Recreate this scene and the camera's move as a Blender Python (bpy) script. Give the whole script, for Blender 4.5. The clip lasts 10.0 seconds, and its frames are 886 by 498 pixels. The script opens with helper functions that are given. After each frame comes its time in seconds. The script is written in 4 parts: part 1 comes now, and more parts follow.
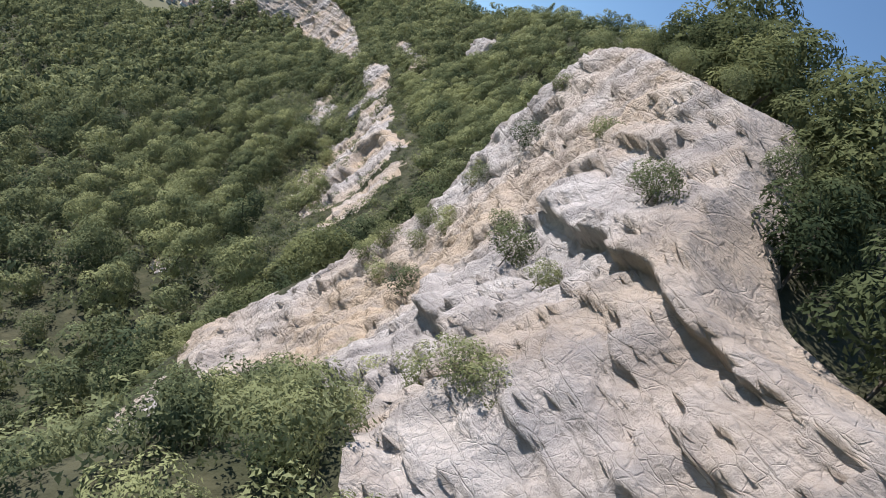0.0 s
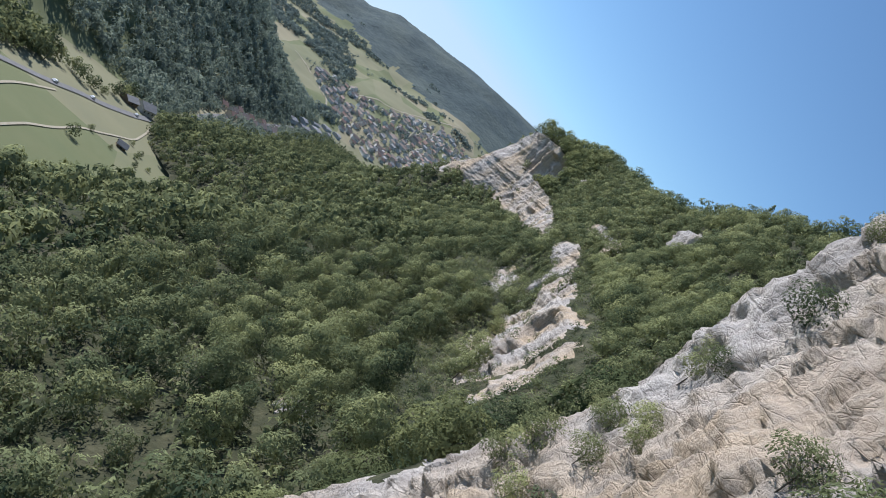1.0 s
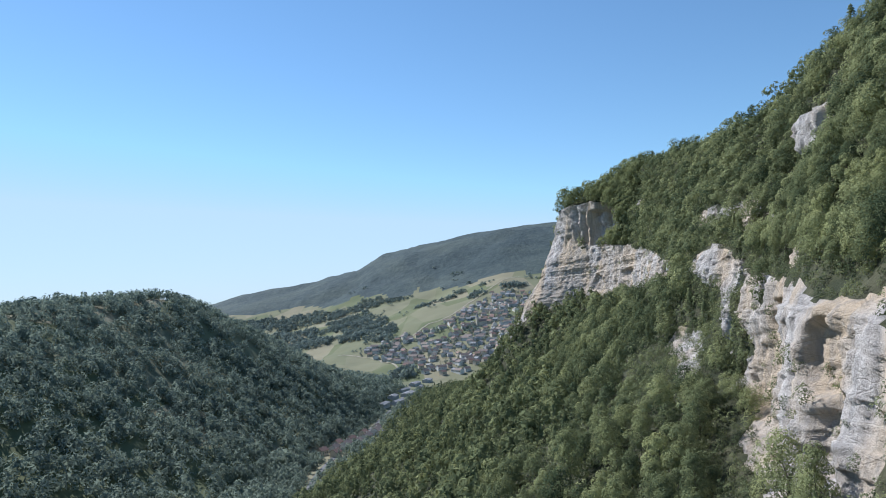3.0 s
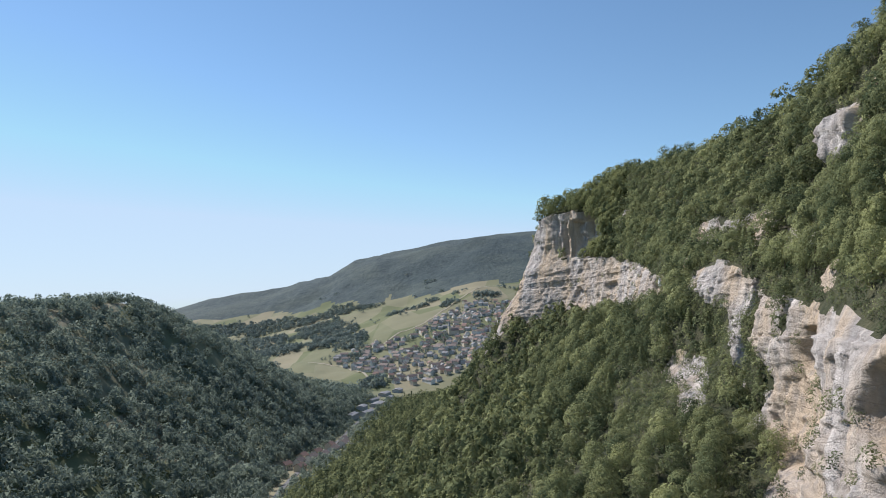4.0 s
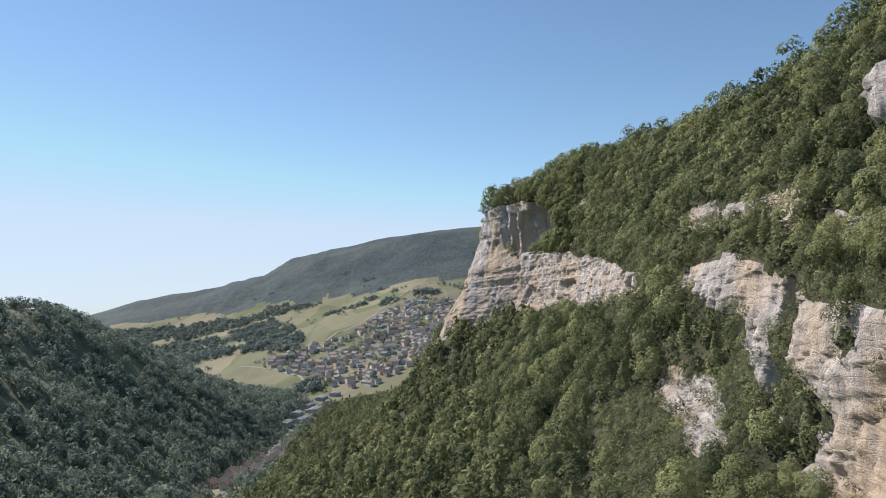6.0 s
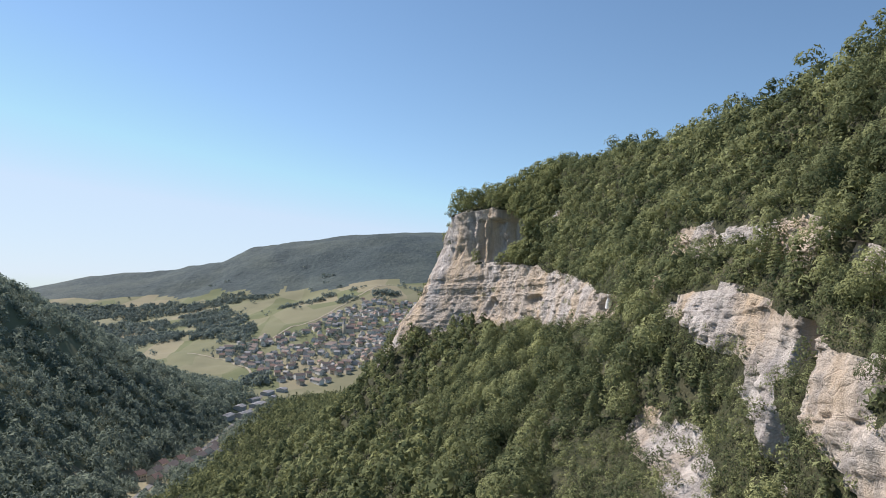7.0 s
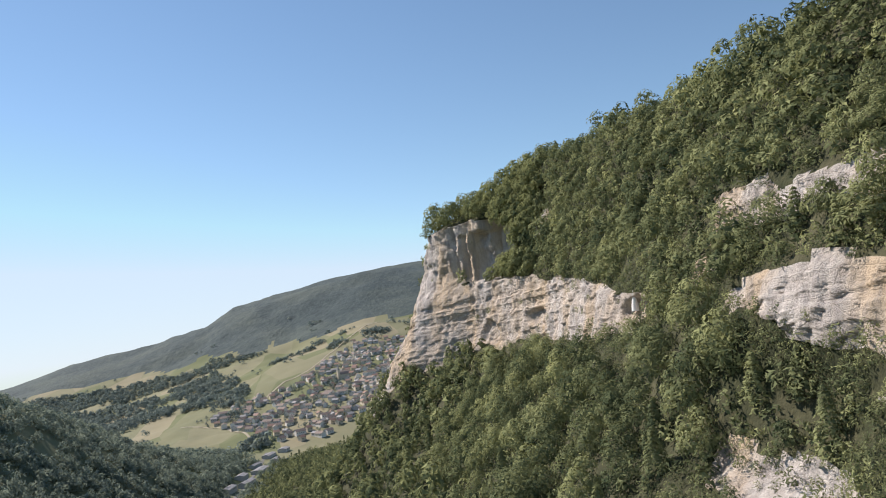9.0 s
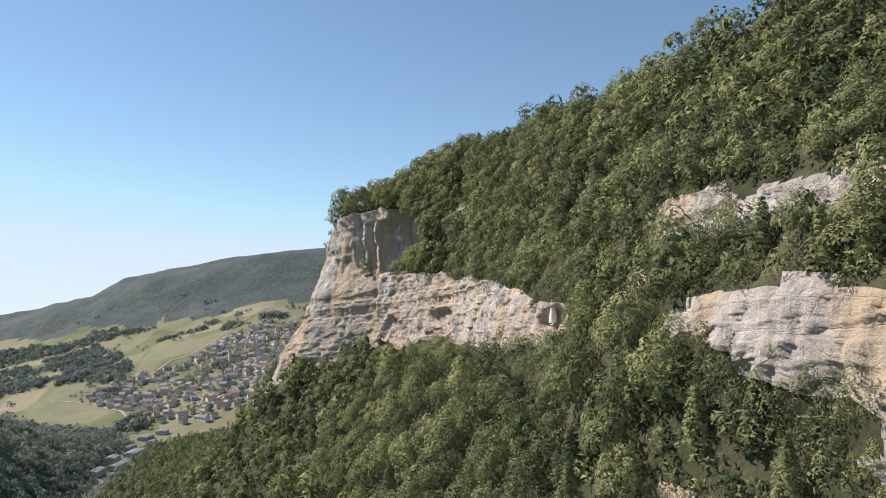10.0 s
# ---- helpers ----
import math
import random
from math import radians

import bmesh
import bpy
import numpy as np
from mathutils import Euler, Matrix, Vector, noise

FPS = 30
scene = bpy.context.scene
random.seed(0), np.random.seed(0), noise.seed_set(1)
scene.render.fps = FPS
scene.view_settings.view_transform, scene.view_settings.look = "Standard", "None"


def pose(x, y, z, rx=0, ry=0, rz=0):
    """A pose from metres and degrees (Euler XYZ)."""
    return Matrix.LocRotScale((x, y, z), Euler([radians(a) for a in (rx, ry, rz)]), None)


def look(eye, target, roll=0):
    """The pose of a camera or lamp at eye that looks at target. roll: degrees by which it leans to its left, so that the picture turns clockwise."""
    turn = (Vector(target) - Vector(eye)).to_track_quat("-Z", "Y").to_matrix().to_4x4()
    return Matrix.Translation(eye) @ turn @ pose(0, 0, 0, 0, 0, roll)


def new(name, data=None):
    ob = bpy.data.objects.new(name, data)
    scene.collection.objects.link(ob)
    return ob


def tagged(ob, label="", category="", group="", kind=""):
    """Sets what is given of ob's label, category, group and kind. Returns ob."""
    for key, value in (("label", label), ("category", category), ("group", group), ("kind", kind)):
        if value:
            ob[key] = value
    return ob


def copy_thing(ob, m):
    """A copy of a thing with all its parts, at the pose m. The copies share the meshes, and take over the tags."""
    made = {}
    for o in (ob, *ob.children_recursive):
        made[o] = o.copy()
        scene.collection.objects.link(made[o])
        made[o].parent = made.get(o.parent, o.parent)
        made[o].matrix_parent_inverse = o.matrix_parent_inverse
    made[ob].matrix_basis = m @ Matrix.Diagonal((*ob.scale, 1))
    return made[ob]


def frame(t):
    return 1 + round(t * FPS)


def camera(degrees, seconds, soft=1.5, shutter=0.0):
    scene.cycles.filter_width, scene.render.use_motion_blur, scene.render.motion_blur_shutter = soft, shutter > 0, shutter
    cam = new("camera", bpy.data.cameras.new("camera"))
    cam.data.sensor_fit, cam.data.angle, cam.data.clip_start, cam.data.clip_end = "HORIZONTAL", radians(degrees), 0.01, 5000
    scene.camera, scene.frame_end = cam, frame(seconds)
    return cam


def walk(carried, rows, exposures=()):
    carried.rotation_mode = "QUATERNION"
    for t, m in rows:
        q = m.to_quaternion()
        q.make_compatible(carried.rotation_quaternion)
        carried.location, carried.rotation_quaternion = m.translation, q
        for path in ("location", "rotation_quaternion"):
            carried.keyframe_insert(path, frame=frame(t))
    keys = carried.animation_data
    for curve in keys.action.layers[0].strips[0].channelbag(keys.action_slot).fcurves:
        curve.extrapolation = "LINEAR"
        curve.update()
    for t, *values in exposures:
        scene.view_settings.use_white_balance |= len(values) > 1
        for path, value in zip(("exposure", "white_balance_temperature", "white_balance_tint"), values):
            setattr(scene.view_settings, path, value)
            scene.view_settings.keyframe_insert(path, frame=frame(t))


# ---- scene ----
cam = camera(62, 10.0, 1.0)
PATH = [
    (0.0, pose(-4.65, -113.96, 4.47, 80.114, -39.120, -19.096)),
    (0.5, pose(-0.61, -105.14, 3.01, 73.149, -50.524, -6.236)),
    (1.0, pose(2.43, -95.67, 1.69, 79.821, -47.314, 1.534)),
    (1.5, pose(3.20, -81.35, -0.93, 89.881, -31.528, 3.836)),
    (2.0, pose(3.68, -66.22, -1.57, 90.226, -15.214, 5.060)),
    (2.5, pose(4.21, -51.14, -2.15, 91.167, -1.711, 6.676)),
    (2.7, pose(4.08, -45.24, -2.60, 92.385, 2.098, 5.235)),
    (4.0, pose(1.25, -12.16, -0.08, 93.515, 1.481, 2.606)),
    (4.5, pose(0.0, 0.0, 0.0, 93.683, 0.166, -0.0)),
    (5.0, pose(0.19, 11.32, 0.6, 93.379, -0.736, 0.188)),
    (5.5, pose(0.05, 23.09, 1.35, 93.127, 4.137, -1.021)),
    (7.0, pose(3.37, 59.61, 2.82, 93.486, -2.686, -5.147)),
    (7.5, pose(4.21, 70.32, 2.82, 94.893, -0.355, -5.563)),
    (8.0, pose(5.31, 80.55, 3.2, 95.474, 4.517, -4.702)),
    (8.5, pose(6.32, 90.77, 3.36, 96.198, 1.788, -6.27)),
    (9.0, pose(7.7, 100.34, 4.03, 95.521, 6.928, -5.877)),
    (9.5, pose(9.02, 111.17, 5.08, 93.881, 8.101, -11.587)),
    (10.0, pose(11.46, 121.4, 5.04, 94.432, 2.131, -13.455)),
]
walk(cam, PATH, [(0.0, 0.52, 6200, 16), (0.7, 0.5, 6150, 16), (1.0, 0.4, 5900, 12), (1.6, 0.5, 5650, 9), (2.7, 0.4, 5650, 9), (4.0, 0.34, 6250, 13), (7.0, 0.42, 6550, 15), (10.0, 0.52, 6900, 15)])

# ---- world, sun ----
SUN_AZ, SUN_EL = radians(-52), radians(41)   # from +y towards +x, and above the horizon
world = bpy.data.worlds.new("sky")
scene.world = world
world.use_nodes = True
wn, wl = world.node_tree.nodes, world.node_tree.links
sky = wn.new("ShaderNodeTexSky")
sky.sky_type = "NISHITA"
sky.sun_disc = False
sky.sun_elevation = SUN_EL
sky.sun_rotation = SUN_AZ
sky.altitude = 500
sky.air_density = 1.0
sky.dust_density = 0.05
sky.ozone_density = 1.6
bg = wn["Background"]
bg.inputs["Strength"].default_value = 0.096
tint = wn.new("ShaderNodeMix")
tint.data_type, tint.blend_type = "RGBA", "MULTIPLY"
tint.inputs["Factor"].default_value = 1.0
tint.inputs["B"].default_value = (0.88, 1.01, 1.03, 1)
wl.new(sky.outputs[0], tint.inputs["A"])
cap = wn.new("ShaderNodeMix")   # clear dry air: the horizon stays pale blue
cap.data_type, cap.blend_type = "RGBA", "DARKEN"
cap.inputs["Factor"].default_value = 0.85
cap.inputs["B"].default_value = (4.7, 5.9, 7.3, 1)
wl.new(tint.outputs["Result"], cap.inputs["A"])
wl.new(cap.outputs["Result"], bg.inputs["Color"])
sun_data = bpy.data.lights.new("sun", "SUN")
sun_data.energy = 5.0
sun_data.angle = radians(0.5)
sun_data.color = (1.0, 0.95, 0.88)
sun = new("sun", sun_data)
sun_way = Vector((math.sin(SUN_AZ) * math.cos(SUN_EL), math.cos(SUN_AZ) * math.cos(SUN_EL), math.sin(SUN_EL)))
sun.matrix_world = look(sun_way * 300, (0, 0, 0))
scene.view_settings.exposure = 0.0


# ---- materials ----
def mat_noise(name, cols, scale=0.2, detail=8, rough=0.9, bump=0.3, bump_scale=None, scale2=None, cols2=None, mix2=0.4, per_object=0.0, stretch=(1, 1, 1), spec=0.3, bump_dist=0.3, stops=(0.3, 0.7)):
    """A rough natural surface: two scales of colour and a bump."""
    m = bpy.data.materials.new(name)
    m.use_nodes = True
    nt = m.node_tree
    n, l = nt.nodes, nt.links
    b = n["Principled BSDF"]
    b.inputs["Roughness"].default_value = rough
    b.inputs["Specular IOR Level"].default_value = spec
    co = n.new("ShaderNodeNewGeometry")
    mp = n.new("ShaderNodeMapping")
    mp.inputs["Scale"].default_value = stretch
    l.new(co.outputs["Position"], mp.inputs["Vector"])
    t1 = n.new("ShaderNodeTexNoise")
    t1.inputs["Scale"].default_value = scale
    t1.inputs["Detail"].default_value = detail
    t1.inputs["Roughness"].default_value = 0.65
    l.new(mp.outputs[0], t1.inputs["Vector"])
    r1 = n.new("ShaderNodeValToRGB")
    el = r1.color_ramp.elements
    el[0].position, el[1].position = stops
    el[0].color, el[1].color = (*cols[0], 1), (*cols[-1], 1)
    for k, c in enumerate(cols[1:-1]):
        e = el.new(stops[0] + (stops[1] - stops[0]) * (k + 1) / (len(cols) - 1))
        e.color = (*c, 1)
    l.new(t1.outputs["Fac"], r1.inputs["Fac"])
    colour = r1.outputs[0]
    if cols2:
        t2 = n.new("ShaderNodeTexNoise")
        t2.inputs["Scale"].default_value = scale2
        t2.inputs["Detail"].default_value = 4
        l.new(mp.outputs[0], t2.inputs["Vector"])
        r2 = n.new("ShaderNodeValToRGB")
        r2.color_ramp.elements[0].position, r2.color_ramp.elements[1].position = 0.42, 0.62
        r2.color_ramp.elements[0].color, r2.color_ramp.elements[1].color = (0, 0, 0, 1), (mix2, mix2, mix2, 1)
        l.new(t2.outputs["Fac"], r2.inputs["Fac"])
        mx = n.new("ShaderNodeMix")
        mx.data_type = "RGBA"
        l.new(r2.outputs[0], mx.inputs["Factor"])
        l.new(colour, mx.inputs["A"])
        mx.inputs["B"].default_value = (*cols2, 1)
        colour = mx.outputs["Result"]
    if per_object:
        oi = n.new("ShaderNodeObjectInfo")
        hs = n.new("ShaderNodeHueSaturation")
        mr = n.new("ShaderNodeMapRange")
        mr.inputs["To Min"].default_value, mr.inputs["To Max"].default_value = 1 - per_object, 1 + per_object
        l.new(oi.outputs["Random"], mr.inputs["Value"])
        l.new(mr.outputs[0], hs.inputs["Value"])
        l.new(colour, hs.inputs["Color"])
        colour = hs.outputs[0]
    l.new(colour, b.inputs["Base Color"])
    if bump:
        t3 = n.new("ShaderNodeTexNoise")
        t3.inputs["Scale"].default_value = bump_scale or scale * 4
        t3.inputs["Detail"].default_value = 6
        l.new(mp.outputs[0], t3.inputs["Vector"])
        bp = n.new("ShaderNodeBump")
        bp.inputs["Strength"].default_value = bump
        bp.inputs["Distance"].default_value = bump_dist
        l.new(t3.outputs["Fac"], bp.inputs["Height"])
        l.new(bp.outputs[0], b.inputs["Normal"])
    return m


def rock_material():
    """Pale limestone: grey faces, ochre scars, dark streaks down the face, and a net of cracks."""
    m = mat_noise("limestone", [(0.32, 0.288, 0.268), (0.49, 0.443, 0.41), (0.64, 0.592, 0.553)], 0.3, 12, 0.92, 0, None, 0.06, (0.53, 0.395, 0.255), 0.75, stretch=(1, 1, 0.45), stops=(0.33, 0.66))
    n, l = m.node_tree.nodes, m.node_tree.links
    b = n["Principled BSDF"]
    geo = n.new("ShaderNodeNewGeometry")
    warp = n.new("ShaderNodeTexNoise")
    warp.inputs["Scale"].default_value = 0.5
    warp.inputs["Detail"].default_value = 5
    l.new(geo.outputs["Position"], warp.inputs["Vector"])
    add = n.new("ShaderNodeMix")
    add.data_type = "RGBA"
    add.blend_type = "LINEAR_LIGHT"
    add.inputs["Factor"].default_value = 0.25
    l.new(geo.outputs["Position"], add.inputs["A"])
    l.new(warp.outputs["Color"], add.inputs["B"])
    height = None
    bed = n.new("ShaderNodeMapping")      # joints run longer along the beds than across them
    bed.inputs["Scale"].default_value = (0.6, 0.6, 1.5)
    bed.inputs["Rotation"].default_value = (0.15, 0, 0)
    l.new(add.outputs["Result"], bed.inputs["Vector"])
    for scale, amount in ((0.22, 0.7), (0.7, 0.5), (2.1, 0.45)):
        vo = n.new("ShaderNodeTexVoronoi")
        vo.feature = "DISTANCE_TO_EDGE"
        vo.inputs["Scale"].default_value = scale
        l.new(bed.outputs[0], vo.inputs["Vector"])
        mr = n.new("ShaderNodeMapRange")
        mr.inputs["From Max"].default_value = 0.03
        mr.inputs["To Min"].default_value = 1 - amount
        l.new(vo.outputs["Distance"], mr.inputs["Value"])
        if height is None:
            height = mr.outputs[0]
        else:
            mul = n.new("ShaderNodeMath")
            mul.operation = "MULTIPLY"
            l.new(height, mul.inputs[0])
            l.new(mr.outputs[0], mul.inputs[1])
            height = mul.outputs[0]
    grain = n.new("ShaderNodeTexNoise")
    grain.inputs["Scale"].default_value = 2.4
    grain.inputs["Detail"].default_value = 10
    grain.inputs["Roughness"].default_value = 0.7
    l.new(geo.outputs["Position"], grain.inputs["Vector"])
    lines = None
    for stretch, scale, share in (((0.4, 0.4, 2.0), 0.8, 0.75), ((1.6, 1.6, 0.2), 0.8, 0.9), ((1, 1, 1), 4.0, 0.35)):
        ma = n.new("ShaderNodeMapping")
        ma.inputs["Scale"].default_value = stretch
        ma.inputs["Rotation"].default_value = (0.1, 0.05, 0)
        l.new(geo.outputs["Position"], ma.inputs["Vector"])
        tx = n.new("ShaderNodeTexNoise")
        tx.inputs["Scale"].default_value = scale
        tx.inputs["Detail"].default_value = 6
        l.new(ma.outputs[0], tx.inputs["Vector"])
        ac = n.new("ShaderNodeMath")
        ac.operation = "MULTIPLY_ADD"
        l.new(tx.outputs["Fac"], ac.inputs[0])
        ac.inputs[1].default_value = share * 2.2
        if lines is None:
            l.new(height, ac.inputs[2])
        else:
            l.new(lines, ac.inputs[2])
        lines = ac.outputs[0]
    tot = n.new("ShaderNodeMath")
    tot.operation = "MULTIPLY_ADD"
    l.new(grain.outputs["Fac"], tot.inputs[0])
    tot.inputs[1].default_value = 2.8
    l.new(lines, tot.inputs[2])
    bp = n.new("ShaderNodeBump")
    bp.inputs["Strength"].default_value = 0.7
    bp.inputs["Distance"].default_value = 0.35
    l.new(tot.outputs[0], bp.inputs["Height"])
    l.new(bp.outputs[0], b.inputs["Normal"])
    # soil in the cracks and dark streaks of run-off
    streak = n.new("ShaderNodeTexNoise")
    streak.inputs["Scale"].default_value = 0.5
    streak.inputs["Detail"].default_value = 6
    mp = n.new("ShaderNodeMapping")
    mp.inputs["Scale"].default_value = (1, 1, 0.09)
    l.new(geo.outputs["Position"], mp.inputs["Vector"])
    l.new(mp.outputs[0], streak.inputs["Vector"])
    sr = n.new("ShaderNodeMapRange")
    sr.inputs["From Min"].default_value, sr.inputs["From Max"].default_value = 0.48, 0.64
    sr.inputs["To Max"].default_value = 0.5
    l.new(streak.outputs["Fac"], sr.inputs["Value"])
    m1 = n.new("ShaderNodeMix")
    m1.data_type = "RGBA"
    l.new(sr.outputs[0], m1.inputs["Factor"])
    l.new(b.inputs["Base Color"].links[0].from_socket, m1.inputs["A"])
    m1.inputs["B"].default_value = (0.24, 0.23, 0.225, 1)
    inv = n.new("ShaderNodeMapRange")
    inv.inputs["To Min"].default_value, inv.inputs["To Max"].default_value = 0.32, 0.0
    l.new(height, inv.inputs["Value"])
    m2 = n.new("ShaderNodeMix")
    m2.data_type = "RGBA"
    l.new(inv.outputs[0], m2.inputs["Factor"])
    l.new(m1.outputs["Result"], m2.inputs["A"])
    m2.inputs["B"].default_value = (0.15, 0.125, 0.09, 1)
    pit = n.new("ShaderNodeMapRange")      # dark weathered pits and lichen
    pit.inputs["From Min"].default_value, pit.inputs["From Max"].default_value = 0.36, 0.47
    pit.inputs["To Min"].default_value, pit.inputs["To Max"].default_value = 0.35, 0.0
    l.new(grain.outputs["Fac"], pit.inputs["Value"])
    m3 = n.new("ShaderNodeMix")
    m3.data_type = "RGBA"
    l.new(pit.outputs[0], m3.inputs["Factor"])
    l.new(m2.outputs["Result"], m3.inputs["A"])
    m3.inputs["B"].default_value = (0.25, 0.235, 0.22, 1)
    l.new(m3.outputs["Result"], b.inputs["Base Color"])
    return m


# ---- terrain ----
def smooth(a, b, v):
    k = np.clip((v - a) / (b - a), 0, 1)
    return k * k * (3 - 2 * k)


def lattice(ix, iy, iz, seed):
    h = (ix * 374761393 + iy * 668265263 + iz * 2147483647 + seed * 1274126177) & 0xFFFFFFFF
    h = ((h ^ (h >> 13)) * 1274126177) & 0xFFFFFFFF
    h = h ^ (h >> 16)
    return (h & 0xFFFF) / 65535.0


def vnoise(x, y, z, seed=0):
    """Value noise in -1..1 on arrays."""
    x, y, z = np.broadcast_arrays(np.asarray(x, float), np.asarray(y, float), np.asarray(z, float))
    i, j, k = (np.floor(v).astype(np.int64) for v in (x, y, z))
    u, v, w = x - i, y - j, z - k
    u, v, w = (q * q * (3 - 2 * q) for q in (u, v, w))
    out = 0
    for a in (0, 1):
        for b in (0, 1):
            for c in (0, 1):
                out = out + lattice(i + a, j + b, k + c, seed) * (u if a else 1 - u) * (v if b else 1 - v) * (w if c else 1 - w)
    return 2 * out - 1


def fbm(x, y, z, octaves=4, seed=0, gain=0.5):
    out, amp = 0, 1.0
    for o in range(octaves):
        out = out + amp * vnoise(x * 2**o, y * 2**o, z * 2**o, seed + o)
        amp *= gain
    return out


def sheet_mesh(name, verts, nu, nv, mats, index=None, shade=False):
    """A grid of nu x nv vertices as one mesh; index: the material of each face."""
    a = (np.arange(nu - 1)[:, None] * nv + np.arange(nv - 1)[None, :]).ravel()
    faces = np.stack([a, a + nv, a + nv + 1, a + 1], 1)
    me = bpy.data.meshes.new(name)
    me.vertices.add(len(verts))
    me.vertices.foreach_set("co", np.ascontiguousarray(verts, np.float32).ravel())
    me.loops.add(faces.size)
    me.loops.foreach_set("vertex_index", faces.ravel().astype(np.int32))
    me.polygons.add(len(faces))
    me.polygons.foreach_set("loop_start", np.arange(0, faces.size, 4, dtype=np.int32))
    for m in mats:
        me.materials.append(m)
    if index is not None:
        me.polygons.foreach_set("material_index", np.asarray(index, np.int32))
    if shade:
        me.polygons.foreach_set("use_smooth", np.ones(len(faces), bool))
    me.update(calc_edges=True)
    return me


